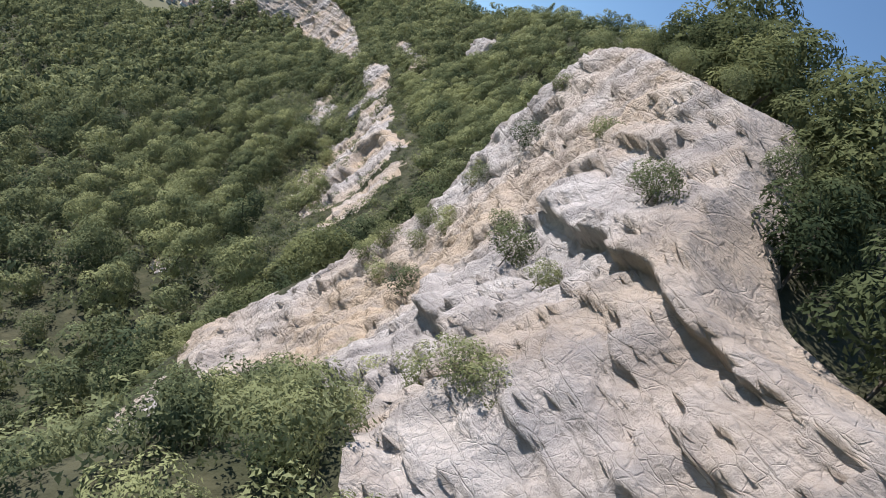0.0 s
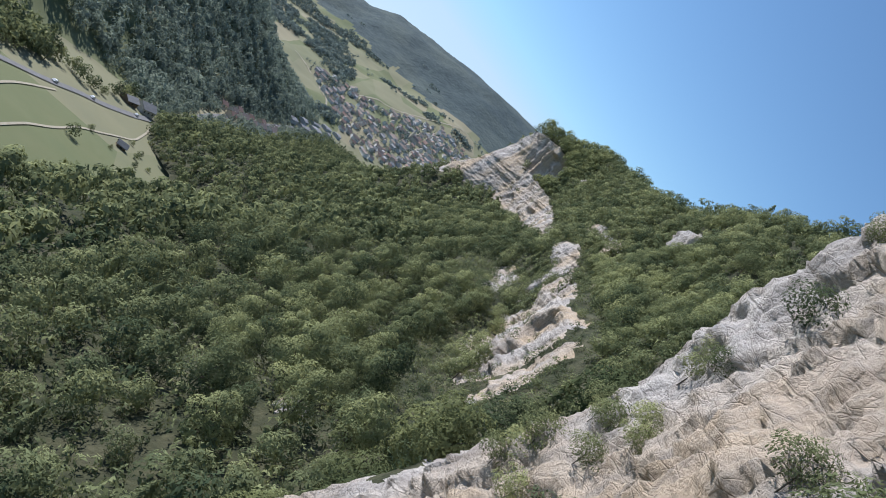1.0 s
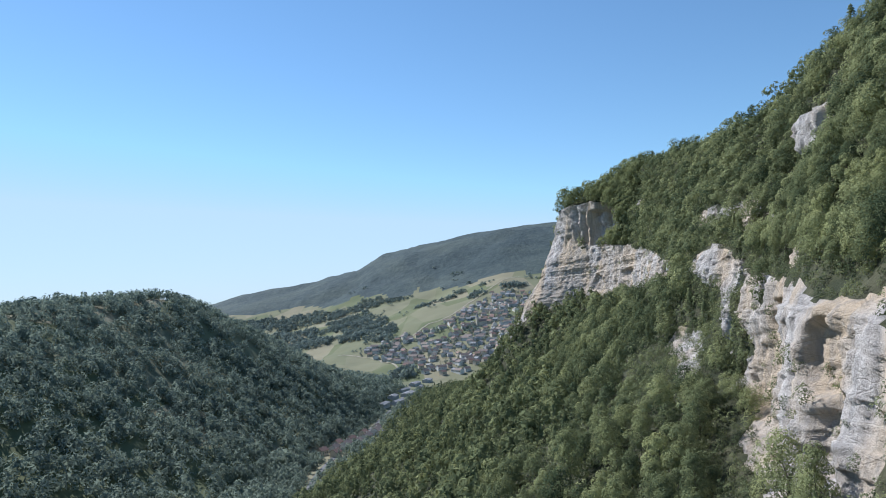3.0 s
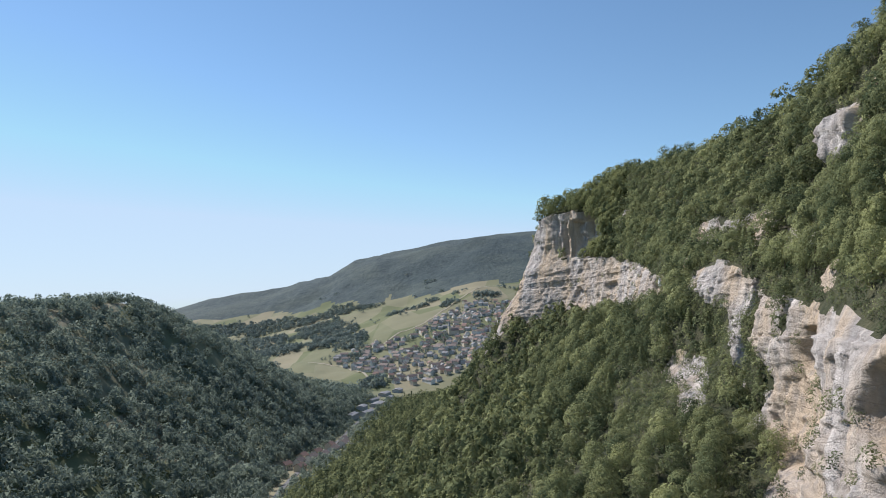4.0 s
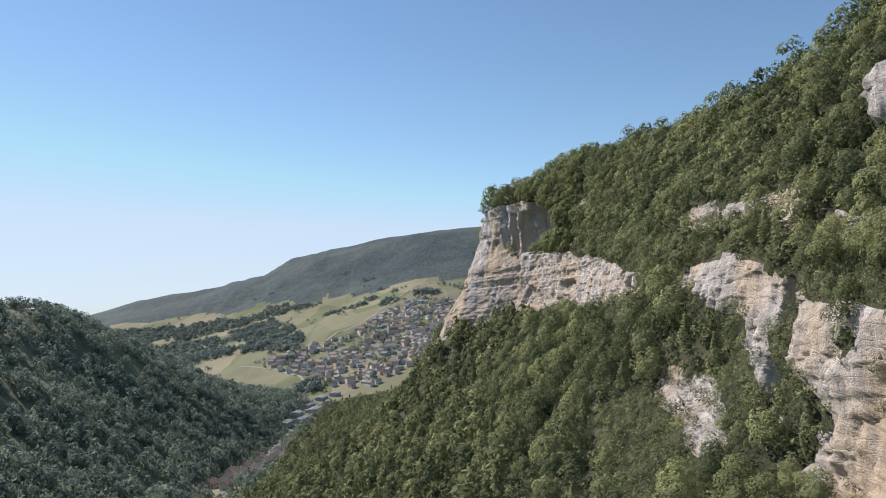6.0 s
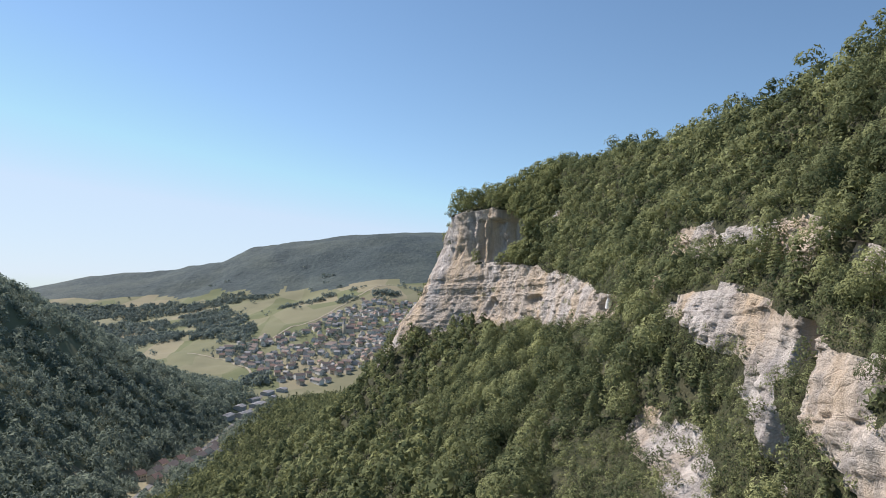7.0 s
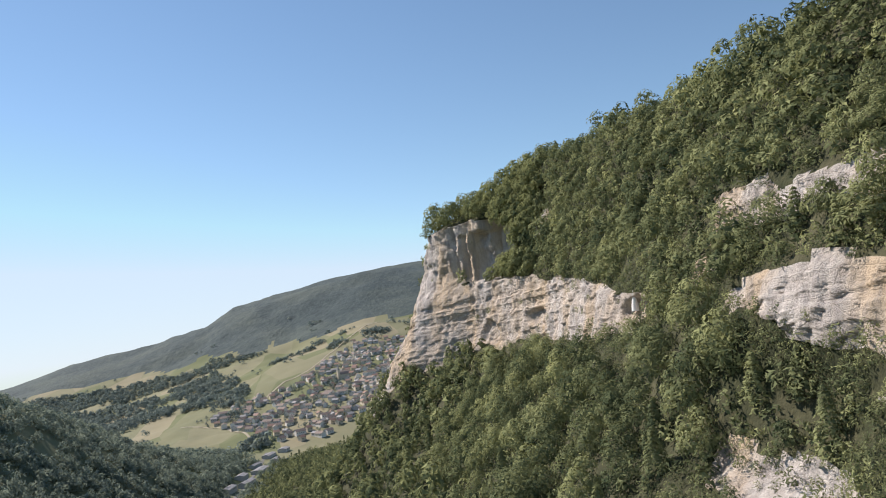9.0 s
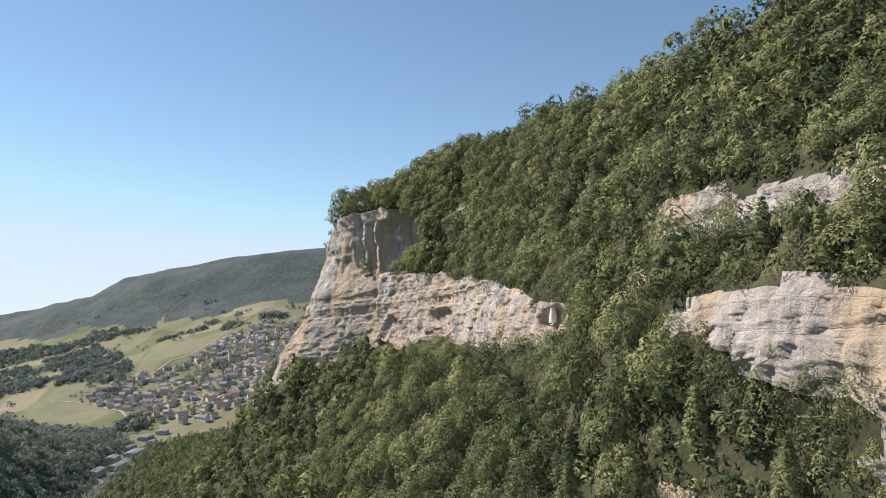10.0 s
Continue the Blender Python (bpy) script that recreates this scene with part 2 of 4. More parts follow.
# The mountainside is a loft: at each place along the valley a profile of (x, z) from the valley floor to behind the crest.
# 0 foot, 1 low wood, 2 wood, 3 lower rocks' base, 4 their top, 5 cliff's base, 6 cliff's top, 7 band's base, 8 band's top, 9 upper wood, 10 crest, 11 behind
SCALE = 1.4   # the plan below is drawn at 1 : 1.4
PROFILES = {
    -260: [(-150, -100), (-90, -78), (-30, -50), (-12, -30), (-10, -26), (-8, -20), (-2, 0), (4, 2), (6, 4), (20, 8), (45, 12), (120, 12)],
    -110: [(-130, -98), (-70, -70), (-20, -36), (-6, -22), (-4, -18), (-2, -12), (3, 1), (7, 3), (9, 4), (22, 8), (45, 12), (120, 12)],
    -70: [(-120, -94), (-60, -66), (-18, -30), (-5, -11), (0, -5.5), (4, -2.5), (8, 3.8), (10.5, 4.5), (13, 6), (22, 9), (46, 13), (120, 13)],
    -62: [(-119, -93), (-58, -66), (-16, -34), (-1, -16), (3, -9.5), (6.5, -7), (10.5, 9.4), (13, 10.2), (15, 10.6), (24, 11.5), (46, 14), (120, 14)],
    -48: [(-118, -92), (-56, -66), (-14, -38), (5.5, -25), (8, -13), (10, -11), (13, 11.8), (15, 12.4), (17, 12.8), (27, 13.6), (48, 15), (120, 15)],
    -44: [(-116, -92), (-55, -66), (-13, -40), (6.0, -26), (8.2, -15), (10, -11.5), (13.6, 11), (16.5, 12), (18.5, 12.4), (28, 13.4), (48, 15), (120, 15)],
    -37: [(-114, -91), (-53, -66), (-11, -42), (6.5, -28), (8.5, -17), (10.5, -13), (17, 0), (21.5, 5), (24.5, 7.5), (33, 11), (50, 16), (120, 16)],
    -26: [(-110, -89), (-51, -66), (-9, -44), (8, -32), (12, -25), (16, -20), (24, -9), (30, 0), (33, 4), (40, 11), (54, 19), (120, 19)],
    -14: [(-106, -88), (-50, -66), (-8, -45), (10, -33), (15, -28), (20, -24), (28, -12), (35, -2), (38, 4), (45, 12), (57, 23), (120, 23)],
    10: [(-100, -86), (-48, -66), (-6, -42), (12, -31), (17, -29), (22, -26), (29, -15), (36, -4), (39, 3), (47, 14), (60, 28), (120, 28)],
    45: [(-90, -85), (-46, -66), (-8, -48), (18, -35), (22, -31), (30, -26), (36, -6), (42, 1), (45, 6), (52, 16), (62, 36), (120, 36)],
    75: [(-74, -84), (-44, -66), (-8, -48), (22, -34), (28, -31), (38, -27), (42, -4.5), (47, 3), (50, 9), (55, 18.5), (64, 38), (120, 38)],
    105: [(-63, -84), (-42, -69), (-8, -48), (26, -29), (36, -24), (45, -19), (48.5, -2), (52, 5), (54, 10), (58, 16.5), (65, 40), (120, 39)],
    135: [(-52, -85), (-36, -70), (-6, -47), (30, -24), (43, -16), (46, -7), (48.5, 3.5), (52, 10), (53.5, 15.5), (58, 21), (66, 36), (120, 37)],
    160: [(-36, -86), (-26, -72), (-4, -48), (28, -25), (40, -15), (46, -4), (48.5, 1.5), (51, 10), (52.5, 15), (57, 20), (65, 34), (120, 37)],
    190: [(-43, -91), (-28, -74), (-6, -50), (26, -28), (40, -14), (46, -3), (49, 3), (52, 10), (54, 13), (58, 22), (65, 36), (120, 37)],
    225: [(-62, -97), (-40, -76), (-10, -52), (24, -29), (40, -15), (51, -4), (53, 8), (55, 12), (56, 15), (59, 23), (64, 39), (120, 37)],
    270: [(-93, -104), (-54, -80), (-16, -55), (20, -30), (38, -15), (53, -5), (55, 12), (56, 20), (57, 24), (59, 31), (61, 44), (120, 40)],
    310: [(-108, -109), (-60, -84), (-22, -60), (8, -38), (22, -23), (38, -8), (41, 14), (42.5, 20), (43, 34), (48, 38.5), (60, 43), (120, 39)],
    332: [(-111, -112), (-62, -88), (-28, -65), (-6, -45), (4, -31), (16, -15), (27, 12), (30, 20), (32, 33), (40, 37), (60, 40), (120, 37)],
    352: [(-113, -115), (-64, -92), (-34, -72), (-16, -57), (-8, -47), (2, -34), (18, -6), (26, 6), (32, 18), (44, 28), (66, 32), (120, 32)],
    420: [(-113, -120), (-64, -104), (-34, -92), (-16, -84), (-8, -80), (2, -74), (18, -60), (26, -50), (34, -40), (60, -20), (100, 0), (160, 10)],
    620: [(-113, -131), (-64, -122), (-34, -116), (-16, -111), (-8, -108), (2, -104), (18, -97), (30, -91), (44, -84), (80, -66), (130, -40), (220, -10)],
    960: [(-113, -137), (-64, -130), (-34, -125), (-16, -121), (-8, -119), (2, -116), (18, -111), (30, -106), (44, -100), (80, -88), (130, -70), (220, -40)],
}
STEPS = [12, 16, 18, 14, 20, 100, 12, 28, 20, 36, 4]   # rows of mesh between the profile's points
st_y = np.array(sorted(PROFILES), float)
st_p = np.array([PROFILES[int(y)] for y in st_y], float)      # stations x 12 x 2
plan_y = np.concatenate([np.arange(-260, -104, 5.0), np.arange(-104, -80, 1.0), np.arange(-80, -4, 0.22), np.arange(-4, 100, 0.72), np.arange(100, 196, 0.42), np.arange(196, 284, 0.72), np.arange(284, 358, 0.5), np.arange(358, 961, 12.0)])


def eased(y):
    """Profiles at the places y, gliding from one station to the next."""
    i = np.clip(np.searchsorted(st_y, y) - 1, 0, len(st_y) - 2)
    k = (y - st_y[i]) / (st_y[i + 1] - st_y[i])
    k = k * 0.5 + 0.5 * k * k * (3 - 2 * k)
    return st_p[i] * (1 - k)[:, None, None] + st_p[i + 1] * k[:, None, None]


prof = eased(plan_y) * SCALE
along = plan_y * SCALE
cols, seg = [], []
for s, n in enumerate(STEPS):
    for q in range(n):
        cols.append(prof[:, s] + (prof[:, s + 1] - prof[:, s]) * (q / n))
        seg.append(s + q / n)
cols.append(prof[:, -1])
seg.append(len(STEPS))
seg = np.array(seg)
flank = np.zeros((len(along), len(seg), 3))
flank[:, :, 0] = np.stack([c[:, 0] for c in cols], 1)
flank[:, :, 1] = along[:, None]
flank[:, :, 2] = np.stack([c[:, 1] for c in cols], 1)
near_rows = smooth(-130, -100, plan_y)[:, None] * (1 - smooth(352, 400, plan_y))[:, None]
# where bare rock stands: (from, to along the plan; from, to of the profile; how solid)
ROCK = [(-140, -39.5, 4.97, 7.0, 1.0), (-56, -34.5, 3.85, 5.45, 1.0), (25, 36, 5.35, 6.25, 0.85), (-64, -34, 3.2, 3.9, 0.3), (2, 9, 2.85, 3.3, 0.6), (37, 62, 5.0, 6.1, 1.0), (56, 104, 4.6, 6.1, 1.0), (38, 50, 5.9, 6.3, 0.9), (100, 117, 5.45, 6.1, 1.0), (114, 130, 5.05, 6.1, 1.0), (122, 141, 5.3, 6.1, 1.0), (138, 154, 5.55, 6.1, 1.0), (150, 166, 6.4, 6.66, 0.85),
        (112, 153, 3.55, 4.35, 0.5), (121, 147, 6.8, 7.65, 1.0), (149, 166, 6.85, 8.0, 1.0), (98, 118, 6.95, 7.6, 1.0), (105, 115.5, 9.1, 9.55, 1.0), (84, 96, 6.2, 6.9, 0.4),
        (183, 356, 4.95, 6.1, 1.0), (284, 352, 6.0, 8.05, 1.0), (267, 277, 7.6, 9.0, 0.6), (204, 209, 8.6, 9.4, 0.5)]
PY, SG = np.broadcast_arrays(plan_y[:, None], seg[None, :])
fx, fy, fz = flank[..., 0].copy(), flank[..., 1].copy(), flank[..., 2].copy()
wob = fbm(fy / 11, fz / 8, fx / 11, 4, 55)
rocky = np.zeros_like(fx)
for y0, y1, s0, s1, full in ROCK:
    e = np.minimum(np.minimum((PY - y0) / 5, (y1 - PY) / 5), np.minimum((SG - s0) / 0.16, (s1 - SG) / 0.16))
    rocky = np.maximum(rocky, smooth(-0.15, 0.5, e + wob * (0.7 if full == 1 else 1.0) - (1 - full) * 0.9))
# soft wander of the whole slope
flank[..., 0] += 2.6 * fbm(fy / 32, fz / 24, 0, 3, 5) * smooth(-90, -30, fx) * near_rows * np.where(PY < -4, 0.35, 1)
flank[..., 2] += 1.7 * fbm(fx / 26, fy / 30, 0, 3, 9) * (1 - 0.75 * rocky)


def blocks(u, v, su, sv, seed, tilt=0.8):
    """Broken rock: a random depth and lean for each block of about su by sv metres, with uneven courses."""
    v = v / sv + 0.2 * vnoise(u / (su * 2.7), v / (sv * 3), 0, seed + 50) + 0.18 * u / su
    row = np.floor(v)
    u = u / su * (0.7 + 0.7 * lattice(row.astype(np.int64), 0, 5, seed)) + 9.7 * lattice(row.astype(np.int64), 3, 1, seed) + 0.1 * vnoise(u / su, v, 1, seed + 60) + 0.22 * v
    col = np.floor(u)
    i, j = row.astype(np.int64), col.astype(np.int64)
    return (2 * lattice(i, j, 2, seed) - 1) + tilt * ((v - row - 0.5) * (2 * lattice(i, j, 7, seed) - 1) + (u - col - 0.5) * (2 * lattice(i, j, 9, seed) - 1))


ca, sa = math.cos(radians(9)), math.sin(radians(9))
u1, v1 = fy * ca + fz * sa, fz * ca - fy * sa
face_near = 0.32 * blocks(u1, v1, 9, 6, 1, 0.9) + 0.24 * blocks(u1, v1, 4.2, 3.2, 2, 0.9) + 0.28 * blocks(u1, v1, 1.7, 1.5, 3, 1.0) + 0.15 * blocks(u1, v1, 0.8, 0.7, 4) + 0.16 * fbm(u1 / 1.6, v1 / 1.6, fx / 3, 3, 21, 0.6)
# overhanging beds of the near wall: height, from, to along, how far they stand out, how tall
for bz, y0, y1, far_out, tall in ((3.2, -72, -58, 1.7, 3.4), (5.6, -67, -49, 0.8, 2.4), (-1.6, -67, -57.5, 1.6, 3.2), (-5.2, -67, -53, 1.1, 2.2), (8.4, -61, -47, 0.6, 1.8), (0.8, -58, -46, 0.6, 2.2), (-8.6, -57, -40, 0.6, 2.4), (-4.2, -53, -41, 0.45, 2.2)):
    up = fz / SCALE - bz - 0.5 * vnoise(fy / 9, 0, 0, 81) - 0.18 * vnoise(fy / 2, 0, 0, 82)
    win = smooth(y0 - 1.5, y0 + 1.5, fy / SCALE) * (1 - smooth(y1 - 1.5, y1 + 1.5, fy / SCALE))
    face_near = face_near + 0.75 * far_out * win * smooth(-0.05, 0.16, up) * (1 - smooth(0.3, tall, up)) * (0.75 + 0.25 * vnoise(fy / 5, fz / 5, 0, 83))
u2, v2 = fy + 0.1 * fz, fz + 0.05 * fy
beds = v2 / 3.1 + 0.5 * vnoise(0, v2 / 7, 0, 41)
bed_no = np.floor(beds).astype(np.int64)
shelf = (2 * lattice(bed_no, 1, 1, 43) - 1) + 0.35 * smooth(0.6, 1.0, beds - bed_no)
rib = lambda w, h, seed: 0.5 - np.abs(vnoise(fy / w, fz / h, fx / (2 * w), seed))
face_far = (0.5 * shelf + 0.3 * blocks(u2, v2, 11, 9, 5, 0.7) + 0.36 * blocks(u2, v2, 4.2, 4.6, 6, 0.7) + 0.24 * blocks(u2, v2, 1.9, 2.3, 7, 0.7)
            + 0.9 * rib(7, 40, 23) + 0.9 * rib(3.1, 22, 24) + 0.5 * rib(1.4, 10, 26) + 0.22 * fbm(fy / 1.6, fz / 1.6, fx / 1.6, 2, 25))
out = np.where(PY < -3, face_near, face_far)
# hollows under overhangs and the niche beside the two pillars: along, height, their half sizes, depth
HOLLOWS = [(319, 25, 1.2, 8, 3), (300, -3.5, 6, 4.5, 3.5), (268, 1, 7, 2.2, 3), (57, -11, 5, 4, 3.5), (51, -18, 4, 4, 3), 
           (89, -9, 6, 3, 3), (188.5, 0.6, 4.5, 2.2, 2.6), (116, -2, 2.0, 14, 4)]
for hy, hz, ry, rz, deep in HOLLOWS:
    q = np.clip(1.25 - np.sqrt(((fy / SCALE - hy) / ry) ** 2 + ((fz / SCALE - hz) / rz) ** 2), 0, 1)
    out = out - smooth(0, 0.4, q) * deep
# the set-back beside the two pillars of the head, and the slot between them: from, to along, from, to in height, depth
for y0, y1, z0, z1, deep in ((280, 304.5, 13.5, 40, 10), (304, 310.6, 14.5, 30, 7), (312.4, 315, 15.5, 30, 4.5), (317, 318.2, 17, 30, 2.5), (106.5, 114.5, 19.5, 27.5, -1.6)):
    e = np.minimum(np.minimum(fy / SCALE - y0, y1 - fy / SCALE), np.minimum(fz / SCALE - z0, z1 - fz / SCALE) * 0.5)
    out = out - smooth(-0.4, 0.5, e) * deep
out = out * np.where((PY > 103) & (PY < 118) & (SG > 8.7), 1.8, 1.0)
flank[..., 0] -= rocky * near_rows * out
flank[..., 2] += rocky * near_rows * 0.5 * vnoise(fy / 3.3, fz / 3.3, fx / 3.3, 33)

rock_mat = rock_material()
# turf and scree, near black: shade of the gaps between crowns is in the colour
scrub_mat = mat_noise("shade_dark_turf_and_scree", [(0.014, 0.018, 0.008), (0.03, 0.035, 0.014), (0.06, 0.058, 0.028)], 0.5, 10, 0.95, 1.0, 1.5, 0.08, (0.11, 0.1, 0.06), 0.4)
# far forest, its base colours tinted blue to stand for haze
hazed_woodland_mat = mat_noise("hazed_woodland", [(0.022, 0.038, 0.044), (0.038, 0.059, 0.063), (0.056, 0.08, 0.078)], 0.04, 10, 0.95, 0.9, 0.07, 0.005, (0.09, 0.11, 0.09), 0.4, bump_dist=6.0)
meadow_mat = mat_noise("meadow_grass", [(0.115, 0.125, 0.048), (0.165, 0.16, 0.062), (0.21, 0.19, 0.085)], 0.02, 8, 0.95, 0.3, 0.8, 0.006, (0.2, 0.19, 0.09), 0.6)


def field_patches(m):
    """Mown, ripe and green fields, each its own tint."""
    n, l = m.node_tree.nodes, m.node_tree.links
    geo = n.new("ShaderNodeNewGeometry")
    mp = n.new("ShaderNodeMapping")
    mp.inputs["Scale"].default_value = (1.0, 0.45, 0.0)
    mp.inputs["Rotation"].default_value = (0, 0, 0.5)
    l.new(geo.outputs["Position"], mp.inputs["Vector"])
    vo = n.new("ShaderNodeTexVoronoi")
    vo.inputs["Scale"].default_value = 0.011
    l.new(mp.outputs[0], vo.inputs["Vector"])
    sep = n.new("ShaderNodeSeparateColor")
    l.new(vo.outputs["Color"], sep.inputs[0])
    ramp = n.new("ShaderNodeValToRGB")
    ramp.color_ramp.interpolation = "CONSTANT"
    e = ramp.color_ramp.elements
    e[0].color, e[1].color = (0.085, 0.112, 0.055, 1), (0.25, 0.215, 0.155, 1)
    e[1].position = 0.8
    e.new(0.35).color = (0.145, 0.152, 0.095, 1)
    e.new(0.6).color = (0.185, 0.178, 0.12, 1)
    l.new(sep.outputs[0], ramp.inputs["Fac"])
    mx = n.new("ShaderNodeMix")
    mx.data_type = "RGBA"
    mx.inputs["Factor"].default_value = 0.6
    b = n["Principled BSDF"].inputs["Base Color"]
    l.new(b.links[0].from_socket, mx.inputs["A"])
    l.new(ramp.outputs[0], mx.inputs["B"])
    l.new(mx.outputs["Result"], b)


field_patches(meadow_mat)
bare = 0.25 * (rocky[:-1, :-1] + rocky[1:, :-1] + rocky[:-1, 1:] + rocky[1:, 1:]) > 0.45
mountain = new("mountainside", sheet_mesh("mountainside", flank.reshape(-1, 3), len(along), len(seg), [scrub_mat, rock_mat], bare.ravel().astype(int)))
tagged(mountain, "steep wooded limestone mountainside with pale grey and ochre cliffs", "mountain", kind="structure")

FLOOR_Y = [-700, 140, 200, 392, 460, 840, 1330, 5000]
FLOOR_Z = [-116, -118, -122, -147, -156, -182, -188, -188]
SIDE = [-1.5, -0.45, -0.3, -0.15, 0.0, 0.1, 1.5]            # x over y, seen along the valley
RISE = [0.02, 0.03, 0.045, 0.12, 0.2, 0.21, 0.2]            # slope of the far fields there
TOPS = [-1.5, -0.45, -0.37, -0.28, -0.2, -0.165, -0.065, 0.01, 0.09, 1.5]
TOPZ = [-90, -61, 0, 48, 95, 166, 235, 271, 278, 240]       # the far skyline, 3500 m away


def ground_z(x, y):
    x, y = np.asarray(x, float), np.asarray(y, float)
    z = np.interp(y, FLOOR_Y, FLOOR_Z)
    side = x / np.maximum(y, 400)
    rise = np.interp(side, SIDE, RISE)
    fields = rise * np.clip(y - 1450, 0, 2050)
    top = np.interp(side, TOPS, TOPZ) + 188
    k = smooth(2500, 3500, y)
    z = z + fields * (1 - k) + np.maximum(top, 0) * k - np.clip(y - 3550, 0, None) * 0.3
    foot = -203 - 98 * (1 - smooth(170, 460, y)) + 18 * smooth(700, 1100, y)
    d = np.clip((foot - x) / 262, 0, 1.0)
    hill = (d * 0.75 + 0.25 * d * d * (3 - 2 * d)) * np.interp(y, [0, 400, 1000], [141, 137, 189]) * (1 - smooth(880, 1500, y - 0.35 * (x + 455)))
    hill = hill - np.clip(-500 - x, 0, None) * 0.1
    z = z + np.maximum(hill, 0) + 4.5 * fbm(x / 84, y / 84, 0, 3, 71) * smooth(0, 0.2, d) + 1.2 * fbm(x / 56, y / 56, 0, 2, 72)
    z = z + smooth(1600, 2500, y) * 12 * fbm(x / 240, y / 240, 0, 3, 77)
    # under the mountainside
    edge = np.interp(y, st_y * SCALE, st_p[:, 0, 0] * SCALE)
    return z - 14 * smooth(0, 50, x - edge) * (1 - smooth(1200, 1400, y))


def wooded(x, y):
    """Where the far hillsides are closed forest."""
    return y > np.interp(x / np.maximum(y, 400), [-0.6, -0.28, -0.2, -0.05, 0.05, 0.2], [2950, 2850, 2720, 2600, 2520, 2450]) + 90 * fbm(x / 130, y / 130, 0, 3, 61)


gx = np.concatenate([np.arange(-4000, -900, 90.0), np.arange(-900, -60, 10.0), np.arange(-60, 400, 20.0), np.arange(400, 4001, 110.0)])
gy = np.concatenate([np.arange(-700, 120, 40.0), np.arange(120, 640, 8.0), np.arange(640, 1500, 16.0), np.arange(1500, 3000, 26.0), np.arange(3000, 4700, 40.0)])
GX, GY = np.meshgrid(gx, gy, indexing="ij")
gv = np.stack([GX, GY, ground_z(GX, GY)], -1)
ground = new("ground", sheet_mesh("ground", gv.reshape(-1, 3), len(gx), len(gy), [meadow_mat, hazed_woodland_mat], wooded(GX, GY)[:-1, :-1].ravel().astype(int), True))
tagged(ground, "valley floor and hills of mown meadows and pasture", "ground", kind="structure")


# ---- foliage ----
def leaf_mat(name, dark, light, per_island, share=0.3):
    m = bpy.data.materials.new(name)
    m.use_nodes = True
    n, l = m.node_tree.nodes, m.node_tree.links
    n.remove(n["Principled BSDF"])
    geo = n.new("ShaderNodeNewGeometry")
    src = geo.outputs["Random Per Island"]
    big = n.new("ShaderNodeTexNoise")
    big.inputs["Scale"].default_value = 0.13
    big.inputs["Detail"].default_value = 3
    l.new(geo.outputs["Position"], big.inputs["Vector"])
    tone = n.new("ShaderNodeAttribute")      # each crown's own tone
    tone.attribute_name = "tone"
    both = n.new("ShaderNodeMath")
    both.operation = "MULTIPLY_ADD"
    l.new(tone.outputs["Fac"], both.inputs[0])
    both.inputs[1].default_value = 0.42
    l.new(big.outputs["Fac"], both.inputs[2])
    mixv = n.new("ShaderNodeMath")
    mixv.operation = "MULTIPLY_ADD"
    l.new(src, mixv.inputs[0])
    mixv.inputs[1].default_value = 0.1
    mp = n.new("ShaderNodeMapRange")
    mp.inputs["From Min"].default_value, mp.inputs["From Max"].default_value = 0.34, 0.66
    mp.inputs["To Min"].default_value, mp.inputs["To Max"].default_value = 0.03, 0.85
    if per_island == "object":
        oi = n.new("ShaderNodeObjectInfo")
        add = n.new("ShaderNodeMath")
        add.operation = "MULTIPLY_ADD"
        l.new(oi.outputs["Random"], add.inputs[0])
        add.inputs[1].default_value = 0.42
        l.new(big.outputs["Fac"], add.inputs[2])
        l.new(add.outputs[0], mp.inputs["Value"])
        mp.inputs["From Min"].default_value, mp.inputs["From Max"].default_value = 0.44, 1.0
    else:
        l.new(both.outputs[0], mp.inputs["Value"])
        mp.inputs["From Min"].default_value, mp.inputs["From Max"].default_value = 0.44, 1.0
    l.new(mp.outputs[0], mixv.inputs[2])
    ramp = n.new("ShaderNodeValToRGB")
    ramp.color_ramp.elements[0].color, ramp.color_ramp.elements[1].color = (*dark, 1), (*light, 1)
    l.new(mixv.outputs[0], ramp.inputs["Fac"])
    dif, tra, mix = n.new("ShaderNodeBsdfDiffuse"), n.new("ShaderNodeBsdfTranslucent"), n.new("ShaderNodeMixShader")
    mix.inputs["Fac"].default_value = share
    l.new(ramp.outputs[0], dif.inputs["Color"])
    l.new(ramp.outputs[0], tra.inputs["Color"])
    l.new(dif.outputs[0], mix.inputs[1])
    l.new(tra.outputs[0], mix.inputs[2])
    l.new(mix.outputs[0], n["Material Output"].inputs["Surface"])
    return m


leaf_broad = leaf_mat("broad_leaves", (0.054, 0.079, 0.047), (0.37, 0.385, 0.18), "object")
leaf_forest = leaf_mat("forest_leaves", (0.054, 0.079, 0.048), (0.37, 0.385, 0.185), "island")
# the next two are paler and bluer leaves: the valley haze painted in
leaf_hill_hazed = leaf_mat("hazed_hill_leaves", (0.155, 0.195, 0.16), (0.33, 0.375, 0.295), "island", 0.42)
leaf_far_hazed = leaf_mat("hazed_far_leaves", (0.15, 0.185, 0.17), (0.22, 0.26, 0.225), "island")
# darker copy of the broad leaves: shade of the rim crowns put into colour
leaf_rim_shaded = leaf_mat("shaded_rim_leaves", (0.04, 0.058, 0.032), (0.2, 0.215, 0.095), "object")
leaf_dark = leaf_mat("needle_leaves", (0.07, 0.09, 0.05), (0.26, 0.275, 0.125), "object")
